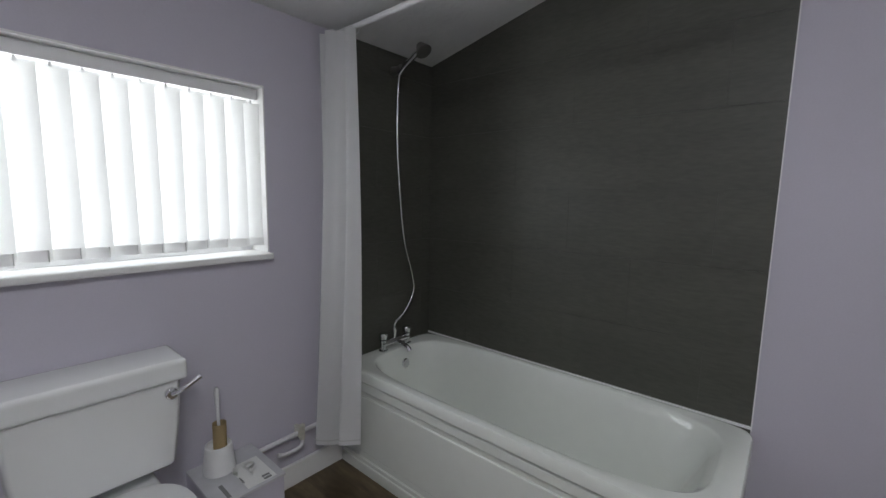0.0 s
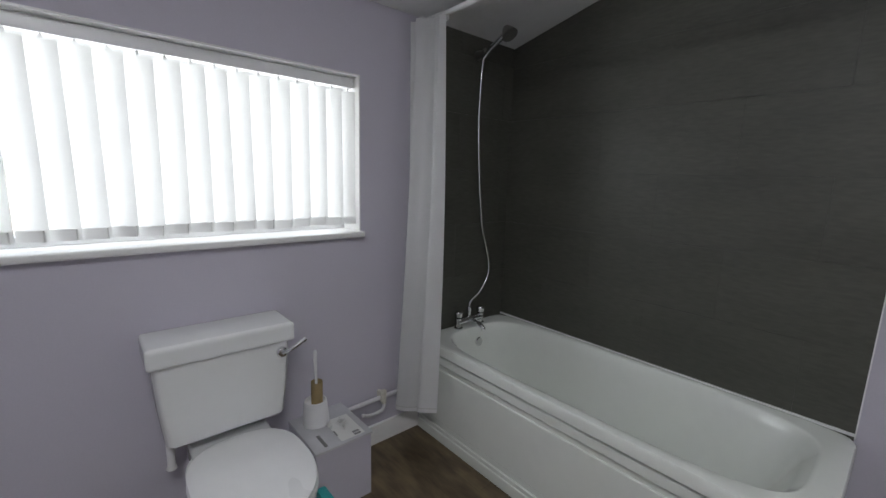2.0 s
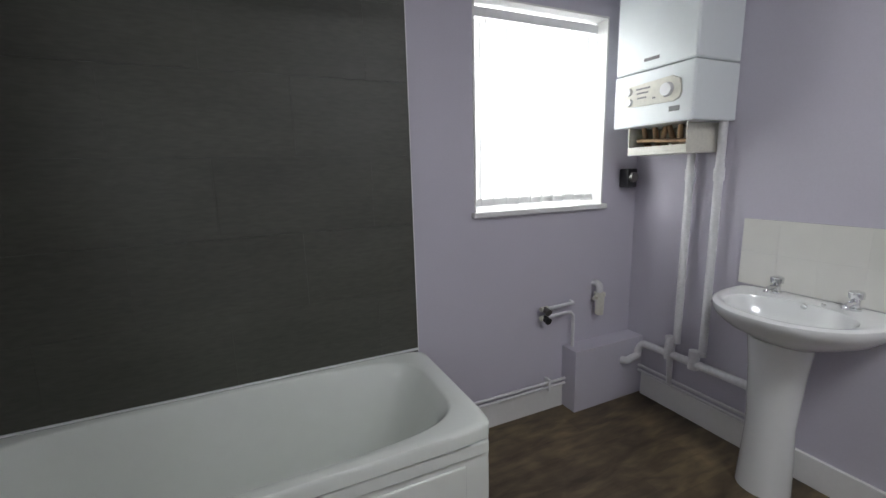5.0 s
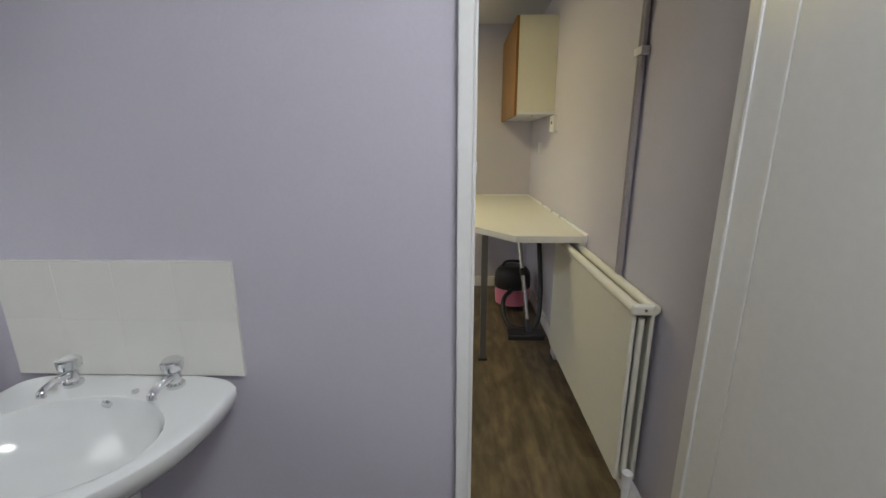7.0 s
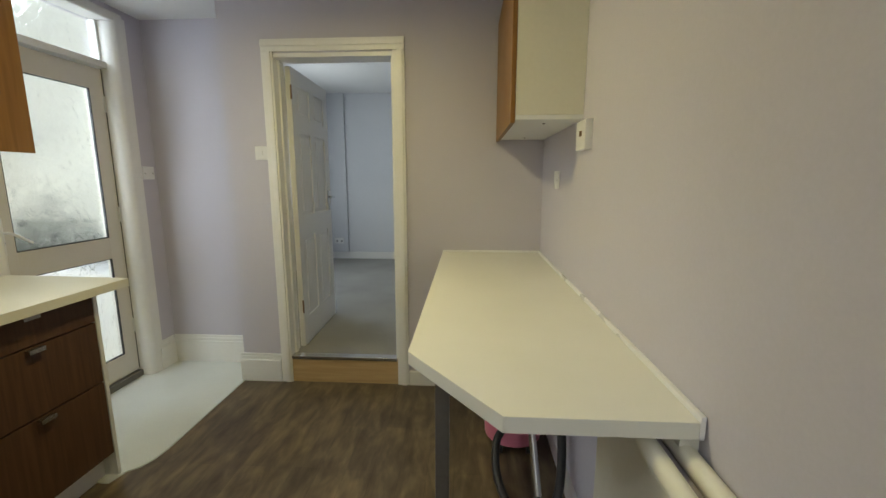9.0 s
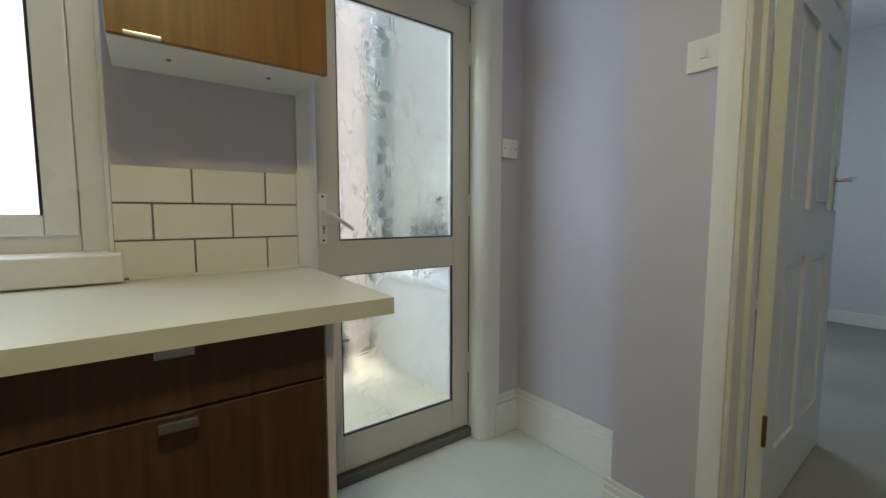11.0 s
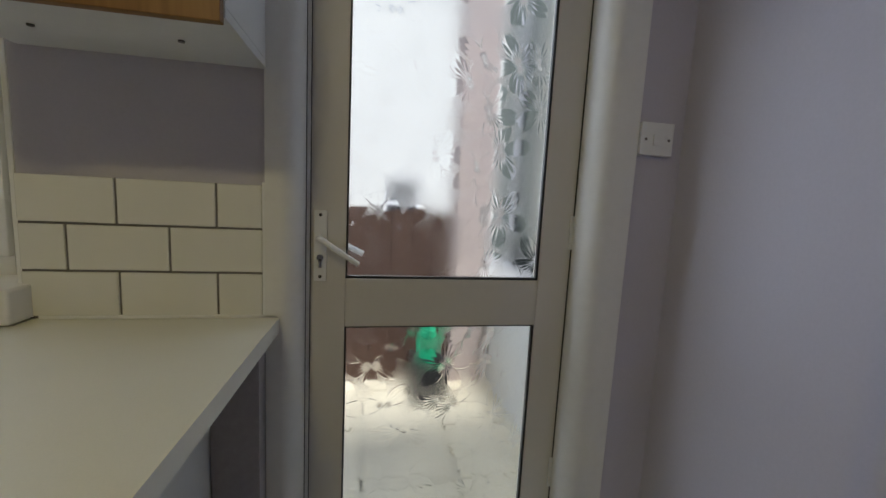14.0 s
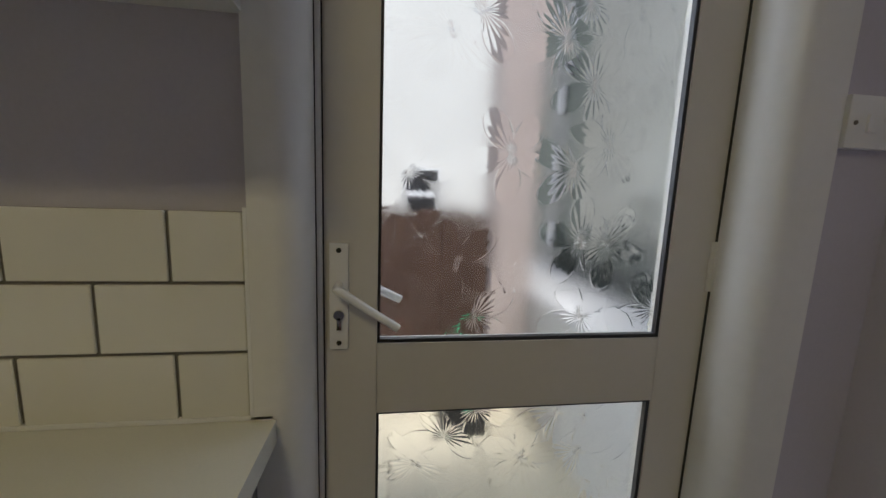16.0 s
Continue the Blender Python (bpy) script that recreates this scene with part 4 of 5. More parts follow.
junction = thing("thermostat", (2.99, -0.001, 1.28), "small black wall thermostat in the corner", "thermostat")
part("body", boxed((2.97, 3.045, -0.065, -0.001, 1.262, 1.368), bevel=0.01, seg=3), BLACK, junction)
part("dial", tubed([(3.007, -0.065, 1.32), (3.007, -0.08, 1.32)], [0.03, 0.026], 18), DARKMETAL, junction)

# ---- bathroom: basin ----
splash = thing("splashback", (3.1, -0.92, 0.82), "white tiled splashback behind the basin", "splashback")
for k in range(2):
    for j in range(4):
        part("tile", boxed((3.1, 3.1095, -1.213 + 0.148 * j, -1.213 + 0.148 * j + 0.1476, 0.825 + 0.152 * k, 0.825 + 0.152 * k + 0.1516)), METRO, splash, soft=False)
basin = thing("pedestal_basin", (2.9, -0.93, 0), "white ceramic pedestal wash basin with chrome taps", "basin")
BC = -0.93


def basin_ring(z, x0, w, back=3.108, n=48):
    out = []
    for i in range(n):
        a = 2 * math.pi * i / n
        c, s = math.cos(a), math.sin(a)
        if c > 0:
            out.append((3.0 + (back - 3.0) * abs(c) ** 0.35, BC + w * math.copysign(abs(s) ** 0.8, s), z))
        else:
            out.append((3.0 - (3.0 - x0) * abs(c) ** 0.9, BC + w * math.copysign(abs(s) ** 0.95, s), z))
    return out


def bowl_ring(z, k):
    return [(2.86 + 0.155 * k * math.cos(2 * math.pi * i / 48), BC + 0.215 * k * math.sin(2 * math.pi * i / 48), z) for i in range(48)]


part("bowl", loft([basin_ring(0.66, 2.86, 0.1), basin_ring(0.69, 2.8, 0.16), basin_ring(0.735, 2.71, 0.24), basin_ring(0.775, 2.668, 0.277), basin_ring(0.8, 2.655, 0.285), basin_ring(0.815, 2.658, 0.283), basin_ring(0.822, 2.672, 0.272),
    bowl_ring(0.818, 1.0), bowl_ring(0.806, 0.96), bowl_ring(0.76, 0.86), bowl_ring(0.71, 0.62), bowl_ring(0.69, 0.2)]), CERAMIC, basin)
part("pedestal", loft([[(2.93 + a * k * math.cos(t), BC + 0.03 + b * k * math.sin(t), z) for t in [2 * math.pi * i / 32 for i in range(32)]] for z, a, b, k in ((0, 0.1, 0.098, 1), (0.02, 0.1, 0.098, 0.99), (0.3, 0.095, 0.088, 0.95), (0.55, 0.1, 0.098, 1), (0.68, 0.112, 0.11, 1.02))]), CERAMIC, basin)
for y in (-0.8, -1.06):
    tap = part("tap", lathe(3.06, y, [(0.021, 0.82), (0.021, 0.828), (0.014, 0.833), (0.015, 0.86), (0.011, 0.866)], 16), CHROME, basin, "chrome pillar tap")
    part("tap_head", lathe(3.06, y, [(0.012, 0.862), (0.024, 0.867), (0.026, 0.888), (0.02, 0.894)], 8), CHROME, tap)
    part("tap_spout", tubed(smooth_line([(3.06, y, 0.848), (3.02, y, 0.853), (2.985, y, 0.846), (2.98, y, 0.835)]), 0.0095, 12), CHROME, tap)
part("overflow", tubed([(3.005, BC, 0.808), (2.998, BC, 0.805)], 0.011, 14), CHROME, basin)
part("plug_stay", lathe(3.03, BC - 0.05, [(0.008, 0.82), (0.008, 0.826)], 12), CHROME, basin)

# ---- bathroom door and lining ----
lining = setting("door_frame_1", boxed((3.098, 3.128, -1.794, -1.785, 0, 2.02), (3.1, 3.255, -2.45, -2.425, 0, 2.02), (3.1, 3.255, -2.425, -1.794, 1.995, 2.02), (3.09, 3.11, -1.785, -1.752, 0, 2.06), (3.2, 3.206, -2.425, -2.421, 0, 2.0), bevel=0.005, seg=2), WHITE, "white painted bathroom door lining", "door frame", soft=True)
part("keep", boxed((3.104, 3.118, -1.7965, -1.7935, 1.335, 1.36), bevel=0.0005), CHROME, lining)
bdoor = thing("door_1", (2.8, -2.46, 0), "white painted flush bathroom door standing wide open", "door", kind="structure")
part("leaf", boxed((2.46, 3.0985, -2.465, -2.427, 0.008, 1.99), bevel=0.003), WHITE, bdoor)
part("hinge", tubed([(3.098, -2.425, 1.7), (3.098, -2.425, 1.8)], 0.006, 8), CHROME, bdoor)
part("hinge", tubed([(3.098, -2.425, 0.2), (3.098, -2.425, 0.3)], 0.006, 8), CHROME, bdoor)

# ---- kitchen: breakfast bar wall ----
bar = thing("breakfast_bar", (5.3, -2.2, 0), "cream laminate breakfast bar with cut corner on a steel leg", "breakfast bar")
part("top", prism([(4.345, YS + 0.012), (4.345, -2.075), (4.64, -1.845), (XE - 0.004, -1.845), (XE - 0.004, YS + 0.012)], 0.885, 0.922, 0.003), WORKTOP, bar)
part("upstand", boxed((4.345, XE - 0.004, YS + 0.002, YS + 0.012, 0.885, 0.934), (XE - 0.012, XE - 0.002, YS + 0.012, -1.845, 0.922, 0.934), bevel=0.002), UPVC, bar, "white sealing strip along the wall")
leg = part("leg", boxed((4.675, 4.715, -1.955, -1.915, 0.0, 0.884), bevel=0.003), DARKMETAL, bar, "grey square steel leg")
part("foot", boxed((4.665, 4.725, -1.965, -1.905, 0.0, 0.012), bevel=0.002), BLACK, leg)
part("side_batten", boxed((4.36, 6.1, YS + 0.002, YS + 0.04, 0.845, 0.884), bevel=0.002), CREAM, bar)

radiator = thing("radiator", (4.1, -2.4, 0.12), "cream double panel radiator below the breakfast bar", "radiator")
for y in (-2.372, -2.435):
    bm = boxed((3.52, 4.66, y - 0.008, y + 0.008, 0.14, 0.83), bevel=0.006, seg=3)
    part("panel", bm, CREAM, radiator)
    part("top_roll", tubed([(3.515, y, 0.845), (4.665, y, 0.845)], 0.021, 12), CREAM, radiator, "rounded top edge")
part("end_cap", boxed((3.502, 3.525, -2.432, -2.352, 0.826, 0.868), bevel=0.014, seg=4), CREAM, radiator)
part("end_cap", boxed((4.655, 4.672, -2.455, -2.342, 0.822, 0.872), bevel=0.008, seg=3), CREAM, radiator)
part("screw", tubed([(3.506, -2.4, 0.848), (3.501, -2.4, 0.848)], 0.006, 8), DARKMETAL, radiator)
part("side_pipe", tubed([(3.53, -2.4, 0.14), (3.53, -2.4, 0.81)], 0.012, 10), CREAM, radiator)
part("valve", tubed([(3.49, -2.4, 0.02), (3.49, -2.4, 0.12), (3.49, -2.4, 0.2)], [0.008, 0.016, 0.02], 12), UPVC, radiator)
# No grille here: a grey strip gives the gap its shade.
part("gap_shade", boxed((3.53, 4.65, -2.424, -2.388, 0.822, 0.83)), GREYPIPE, radiator, "grey strip standing for the shaded gap between the panels", soft=False)

trunk = thing("pipe_trunking", (3.87, YS + 0.02, 0.87), "pair of grey painted pipes running up the wall", "pipe")
for x in (3.86, 3.884):
    part("pipe", tubed([(x, YS + 0.016, 0.6), (x, YS + 0.016, HK)], 0.0108, 12), GREYPIPE, trunk)
part("clip", boxed((3.835, 3.905, YS, YS + 0.033, 1.72, 1.75), bevel=0.004), PIPEPAINT, trunk)
solid("pipe_boxing", boxed((4.69, 4.79, YS + 0.018, YS + 0.05, 0.0, 0.845), bevel=0.003), LILAC, "lilac painted upright batten below the bar", "pipe boxing", kind="structure")


def wall_cupboard(x0, x1, y_back, y_front, z0, z1, label, door_mat, side_mat, handle=True):
    """A wall cupboard: open-edged carcass, one door and a handle."""
    s = 1 if y_front > y_back else -1
    c = thing("wall_cupboard", ((x0 + x1) / 2, y_back, z0), label, "cupboard")
    ya, yb = sorted((y_back, y_front - s * 0.02))
    for sx in (x0, x1 - 0.016):
        part("side_panel", boxed((sx, sx + 0.016, ya, yb, z0 + 0.0185, z1), bevel=0.001, seg=1), side_mat, c)
    part("top_panel", boxed((x0 + 0.0165, x1 - 0.0165, ya, yb, z1 - 0.016, z1)), CARCASS, c)
    part("back_panel", boxed((x0 + 0.0165, x1 - 0.0165, ya + 0.12, ya + 0.126, z0 + 0.02, z1 - 0.0165)), CARCASS, c)
    part("base_panel", boxed((x0, x1, ya, yb, z0, z0 + 0.018), bevel=0.001, seg=1), CARCASS, c, "white underside")
    da, db = sorted((y_front - s * 0.019, y_front))
    d = part("door", boxed((x0 + 0.002, x1 - 0.002, da, db, z0 - 0.012, z1), bevel=0.0015, seg=1), door_mat, c)
    if handle:
        part("handle", boxed((x0 + 0.03, x0 + 0.1, min(db, da) - 0.012 if s < 0 else db, da if s < 0 else db + 0.012, z0 - 0.016, z0 - 0.006), bevel=0.002), STEEL, d, "small steel edge handle")
    for px in (x0 + 0.12, x1 - 0.12):
        part("peg", tubed([(px, (ya + yb) / 2, z0), (px, (ya + yb) / 2, z0 - 0.003)], 0.006, 10), DARKMETAL, c)
    return c


wall_cupboard(5.335, 6.196, YS + 0.001, -2.17, 1.615, 2.27, "oak-fronted wall cupboard with cream side panel", OAK, CREAM, False)
spur = thing("fused_spur_switch", (5.28, YS, 1.49), "white fused spur switch beside the wall cupboard", "switch")
part("plate", boxed((5.2, 5.33, YS, YS + 0.028, 1.49, 1.60), bevel=0.004), UPVC, spur)
part("rocker", boxed((5.245, 5.265, YS + 0.028, YS + 0.034, 1.54, 1.56), bevel=0.002), BRASS, spur)
sock = thing("wall_socket", (5.77, YS, 1.36), "white blank wall plate above the bar", "socket")
part("plate", boxed((5.72, 5.81, YS, YS + 0.01, 1.33, 1.42), bevel=0.003), UPVC, sock)
part("screw", tubed([(5.735, YS + 0.01, 1.375), (5.735, YS + 0.012, 1.375)], 0.003, 8), STEEL, sock)

# ---- kitchen: vacuum cleaner under the bar ----
vac = thing("vacuum_cleaner", (5.62, -2.2, 0), "pink and black drum vacuum cleaner parked under the bar", "vacuum cleaner")
VX, VY = 5.62, -2.25
part("drum", lathe(VX, VY, [(0.12, 0.05), (0.145, 0.06), (0.15, 0.16), (0.148, 0.205)], 28), PINK, vac, "pink plastic drum")
part("cover", lathe(VX, VY, [(0.155, 0.205), (0.157, 0.265), (0.15, 0.33), (0.115, 0.375), (0.06, 0.39)], 28), BLACK, vac, "glossy black domed cover")
part("carry_handle", tubed(smooth_line([(VX, VY - 0.09, 0.37), (VX, VY - 0.06, 0.42), (VX, VY + 0.06, 0.42), (VX, VY + 0.09, 0.37)]), 0.012, 10), BLACK, vac)
for a in (0.6, 2.5, 3.8, 5.6):
    part("wheel", tubed([(VX + 0.12 * math.cos(a), VY + 0.12 * math.sin(a) - 0.012, 0.03), (VX + 0.12 * math.cos(a), VY + 0.12 * math.sin(a) + 0.012, 0.03)], 0.03, 14), BLACK, vac)
part("hose", tubed(smooth_line([(VX - 0.15, VY + 0.02, 0.22), (VX - 0.24, VY + 0.1, 0.16), (VX - 0.36, VY + 0.1, 0.05), (VX - 0.5, VY + 0.04, 0.03), (VX - 0.52, VY - 0.1, 0.05), (VX - 0.42, VY - 0.16, 0.2), (VX - 0.2, VY - 0.18, 0.55), (VX - 0.1, VY - 0.17, 0.74), (VX - 0.14, VY - 0.08, 0.8), (VX - 0.2, VY + 0.0, 0.76)], 10), 0.019, 10), BLACK, vac, "ribbed black hose")
wand = part("wand", tubed([(VX - 0.2, VY + 0.0, 0.76), (VX - 0.52, VY - 0.05, 0.09)], 0.016, 14), CHROME, vac, "chrome tube")
part("collar", tubed([(VX - 0.343, VY - 0.022, 0.46), (VX - 0.367, VY - 0.026, 0.41)], 0.02, 12), BLACK, wand)
part("floor_head", boxed((VX - 0.66, VX - 0.53, VY - 0.16, VY + 0.11, 0.0, 0.045), bevel=0.012, seg=3), BLACK, vac, "wide black floor head")
part("head_neck", tubed([(VX - 0.518, VY - 0.05, 0.1), (VX - 0.59, VY - 0.055, 0.04)], 0.02, 12), BLACK, vac)

# ---- kitchen: inner doorway ----
frame2 = thing("door_frame_2", (XE, -1.17, 0), "cream-white moulded door frame over a timber step", "door frame", kind="structure")


def architrave(name, y0, y1, z0, z1):
    bm = boxed((XE - 0.016, XE, y0, y1, z0, z1), bevel=0.004)
    if z1 - z0 > y1 - y0:
        box(bm, XE - 0.024, XE - 0.014, y0 + 0.012, y1 - 0.03, z0, z1, bevel=0.004)
    else:
        box(bm, XE - 0.024, XE - 0.014, y0, y1, z0 + 0.03, z1 - 0.012, bevel=0.004)
    return part(name, bm, WHITE, frame2)


architrave("architrave", -1.617, -1.543, 0.0, 2.14)
architrave("architrave", -0.812, -0.738, 0.0, 2.14)
architrave("architrave", -1.617, -0.738, 2.14, 2.213)
part("lining", boxed((XE, 6.34, -1.56, -1.535, 0.185, 2.135), (XE, 6.34, -0.81, -0.785, 0.185, 2.135), (XE, 6.34, -1.535, -0.81, 2.11, 2.135), bevel=0.002), WHITE, frame2)
part("door_stop", boxed((6.25, 6.285, -1.535, -1.522, 0.185, 2.11), (6.25, 6.285, -0.823, -0.81, 0.185, 2.11), bevel=0.002), WHITE, frame2)
part("step", boxed((XE - 0.006, 6.33, -1.545, -0.81, 0.0, 0.165), bevel=0.003), PINE, frame2, "bare timber step riser")
part("threshold", boxed((XE - 0.014, 6.245, -1.535, -0.81, 0.165, 0.19), bevel=0.005, seg=3), STEEL, frame2, "metal threshold strip")


def panel_door(name, label, hinge, far, z0, z1):
    """A six-panel door leaf between two plan points, with moulded panels on both faces."""
    d = thing(name, (hinge[0], hinge[1], z0), label, "door", kind="structure")
    wide = (Vector(far) - Vector(hinge)).length
    ang = math.atan2(far[1] - hinge[1], far[0] - hinge[0])
    turn = Matrix.Translation((hinge[0], hinge[1], 0)) @ Matrix.Rotation(ang, 4, "Z")

    def place(bm):
        bmesh.ops.transform(bm, matrix=turn, verts=bm.verts[:])
        return bm
    rows = [(z0, z0 + 0.2), (z0 + 0.78, z0 + 0.93), (z0 + 1.5, z0 + 1.6), (z1 - 0.1, z1)]
    bm = bmesh.new()
    for a, b in rows:
        box(bm, 0, wide, -0.036, 0, a, b)
    for (_, a), (b, _) in zip(rows, rows[1:]):
        for p, q in ((0, 0.1), (wide / 2 - 0.045, wide / 2 + 0.045), (wide - 0.1, wide)):
            box(bm, p, q, -0.036, 0, a, b)
    part("leaf", place(bm), WHITE, d, soft=False)
    for (_, a), (b, _) in zip(rows, rows[1:]):
        for p, q in ((0.1, wide / 2 - 0.045), (wide / 2 + 0.045, wide - 0.1)):
            bm = boxed((p, q, -0.026, -0.01, a, b))
            box(bm, p + 0.03, q - 0.03, -0.033, -0.003, a + 0.03, b - 0.03, bevel=0.007, seg=2)
            part("panel", place(bm), WHITE, d)
    plate = part("handle_plate", place(boxed((wide - 0.08, wide - 0.04, -0.042, -0.036, z0 + 0.93, z0 + 1.09), bevel=0.002)), CHROME, d, "chrome handle plate")
    part("lever", place(tubed([(wide - 0.06, -0.042, z0 + 1.04), (wide - 0.06, -0.085, z0 + 1.04), (wide - 0.075, -0.09, z0 + 1.04), (wide - 0.17, -0.09, z0 + 1.035)], 0.008, 10)), CHROME, plate)
    for z in (z0 + 0.25, z0 + 1.7):
        part("hinge", place(tubed([(-0.004, -0.036, z), (-0.004, -0.036, z + 0.09)], 0.006, 8)), BRASS, d)
    return d


panel_door("door_2", "cream-white six-panel door standing open", (6.345, -0.812), (7.09, -0.79), 0.195, 2.1)
setting("pipe_boxing_beyond", boxed((9.685, 9.719, -0.2, 0.25, 0.291, 2.6), bevel=0.003), BEYOND, "pale painted upright boxing on the far wall", "pipe boxing", soft=True)
far_socket = thing("wall_socket", (9.68, -0.06, 0.42), "white socket low on the far wall boxing", "socket")
part("plate", boxed((9.672, 9.6845, -0.13, 0.01, 0.42, 0.51), bevel=0.003), UPVC, far_socket)
for y in (-0.1, -0.03):
    part("outlet", boxed((9.67, 9.673, y - 0.012, y + 0.012, 0.445, 0.47)), GREYPRINT, far_socket)

for y, z in ((-0.7, 1.5),):
    s = thing("light_switch", (XE, y, z), "white light switch beside the inner doorway", "switch")
    part("plate", boxed((XE - 0.01, XE, y - 0.043, y + 0.043, z, z + 0.086), bevel=0.003), UPVC, s)
    part("rocker", boxed((XE - 0.014, XE - 0.01, y - 0.008, y + 0.008, z + 0.03, z + 0.056), bevel=0.001), UPVC, s)

# ---- kitchen: sink run ----
WT = 0.925
worktop = thing("worktop", (4.5, -0.1, 0.89), "cream laminate worktop with inset round steel sink", "worktop")
SX, SY = 4.41, -0.07


def slab_with_hole(corners, z0, z1, cx, cy, rx, ry):
    """A slab whose outline has an oval hole."""
    angles = sorted([2 * math.pi * i / 64 for i in range(64)] + [math.atan2(y - cy, x - cx) % (2 * math.pi) for x, y in corners])
    outer, inner = [], []
    for a in angles:
        d = Vector((math.cos(a), math.sin(a)))
        best = None
        for (xa, ya), (xb, yb) in zip(corners, corners[1:] + corners[:1]):
            ex, ey = xb - xa, yb - ya
            det = d.x * -ey + ex * d.y
            if abs(det) < 1e-9:
                continue
            t = ((xa - cx) * -ey + ex * (ya - cy)) / det
            u = (d.x * (ya - cy) - d.y * (xa - cx)) / det
            if t > 0 and -1e-6 <= u <= 1 + 1e-6 and (best is None or t < best):
                best = t
        outer.append((cx + d.x * best, cy + d.y * best))
        k = 1 / math.hypot(d.x / rx, d.y / ry)
        inner.append((cx + d.x * k, cy + d.y * k))
    ring = lambda pts, z: [(x, y, z) for x, y in pts]
    return loft([ring(inner, z0), ring(outer, z0), ring(outer, z1), ring(inner, z1), ring(inner, z0)], False, False)


slab = part("slab", slab_with_hole([(3.67, YN - 0.002), (3.67, -0.425), (5.38, -0.425), (5.404, YN - 0.002)], WT - 0.037, WT, SX, SY, 0.262, 0.202), WORKTOP, worktop, soft=False)
part("sealant", boxed((4.9, 5.4, YN - 0.012, YN - 0.002, WT, WT + 0.008), bevel=0.002), UPVC, worktop)

sink = thing("sink", (SX, SY, WT), "round brushed steel sink set in the worktop", "sink")
part("rim", loft([oval(SX, SY, WT - 0.002, 0.285, 0.225, 48), oval(SX, SY, WT + 0.006, 0.283, 0.223, 48), oval(SX, SY, WT + 0.008, 0.268, 0.208, 48), oval(SX, SY, WT + 0.0035, 0.258, 0.198, 48), oval(SX, SY, WT + 0.0042, 0.238, 0.18, 48), oval(SX, SY, WT + 0.0015, 0.232, 0.174, 48)], False, False), STEEL, sink)
part("bowl", loft([oval(SX, SY, WT + 0.003, 0.236, 0.178, 48), oval(SX, SY, WT - 0.03, 0.222, 0.166, 48), oval(SX, SY, WT - 0.12, 0.205, 0.15, 48), oval(SX, SY, WT - 0.15, 0.16, 0.11, 48), oval(SX, SY, WT - 0.155, 0.05, 0.04, 48)], False, True), STEEL, sink)
ktap = thing("kitchen_tap", (4.32, 0.14, WT), "chrome kitchen mixer tap behind the sink", "tap")
part("body", lathe(4.32, 0.14, [(0.028, WT), (0.026, WT + 0.01), (0.021, WT + 0.02), (0.02, WT + 0.09), (0.012, WT + 0.1)], 18), CHROME, ktap)
part("spout", tubed(smooth_line([(4.32, 0.135, WT + 0.075), (4.38, 0.09, WT + 0.105), (4.45, 0.03, WT + 0.135), (4.48, 0.005, WT + 0.128), (4.484, 0.002, WT + 0.115)]), 0.0125, 12), CHROME, ktap)
part("lever", tubed([(4.32, 0.14, WT + 0.1), (4.29, 0.16, WT + 0.15)], [0.01, 0.007], 10), CHROME, ktap)


def front_panel(parent, name, x0, x1, z0, z1):
    return part(name, boxed((x0 + 0.0015, x1 - 0.0015, -0.372, -0.353, z0 + 0.0015, z1 - 0.0015), bevel=0.0015, seg=1), WALNUT, parent)


def pull(parent, x, z, w=0.06):
    bm = boxed((x - w / 2, x + w / 2, -0.392, -0.372, z, z + 0.006), (x - w / 2, x + w / 2, -0.396, -0.391, z - 0.012, z + 0.006), bevel=0.0015)
    return part("handle", bm, STEEL, parent, "brushed steel tab handle")


drawers = thing("drawer_unit", (4.99, -0.05, 0), "walnut-look three-drawer unit with steel tab handles", "drawer unit")
part("carcass", boxed((4.74, 4.756, -0.352, YN - 0.01, 0.12, 0.886), (5.224, 5.24, -0.352, YN - 0.01, 0.12, 0.886), (4.756, 5.224, -0.352, YN - 0.01, 0.12, 0.136), (4.756, 5.224, 0.2, YN - 0.01, 0.136, 0.886)), CARCASS, drawers, soft=False)
for z0, z1, hz in ((0.76, 0.886, 0.876), (0.48, 0.757, 0.746), (0.125, 0.477, 0.466)):
    d = front_panel(drawers, "drawer_front", 4.74, 5.24, z0, z1)
    pull(d, 4.97, hz)
part("end_panel", boxed((5.241, 5.259, -0.374, YN - 0.01, 0.0, 0.886), bevel=0.002), CARCASS, drawers, "white end panel")
part("filler", boxed((5.262, 5.37, 0.16, YN - 0.002, 0.0, 0.87), bevel=0.002), GREYPIPE, drawers, "grey filler strip against the door frame")
for x0, x1 in ((4.24, 4.738), (3.74, 4.238)):
    u = thing("base_cupboard", ((x0 + x1) / 2, -0.05, 0), "walnut-look base cupboard below the sink", "cupboard", group="base cupboards")
    part("carcass", boxed((x0, x0 + 0.016, -0.352, YN - 0.01, 0.12, 0.75), (x1 - 0.016, x1, -0.352, YN - 0.01, 0.12, 0.75), (x0 + 0.016, x1 - 0.016, -0.352, YN - 0.01, 0.12, 0.136)), CARCASS, u, soft=False)
    front_panel(u, "door", x0, x1, 0.125, 0.886)
setting("plinth", boxed((3.74, 5.24, -0.31, -0.294, 0.0, 0.12), bevel=0.002), UPVC, "white plinth below the base units", "plinth", soft=True)

wall_cupboard(4.892, 5.375, YN - 0.001, -0.075, 1.505, 2.25, "oak-fronted wall cupboard with white sides", OAK, CARCASS)

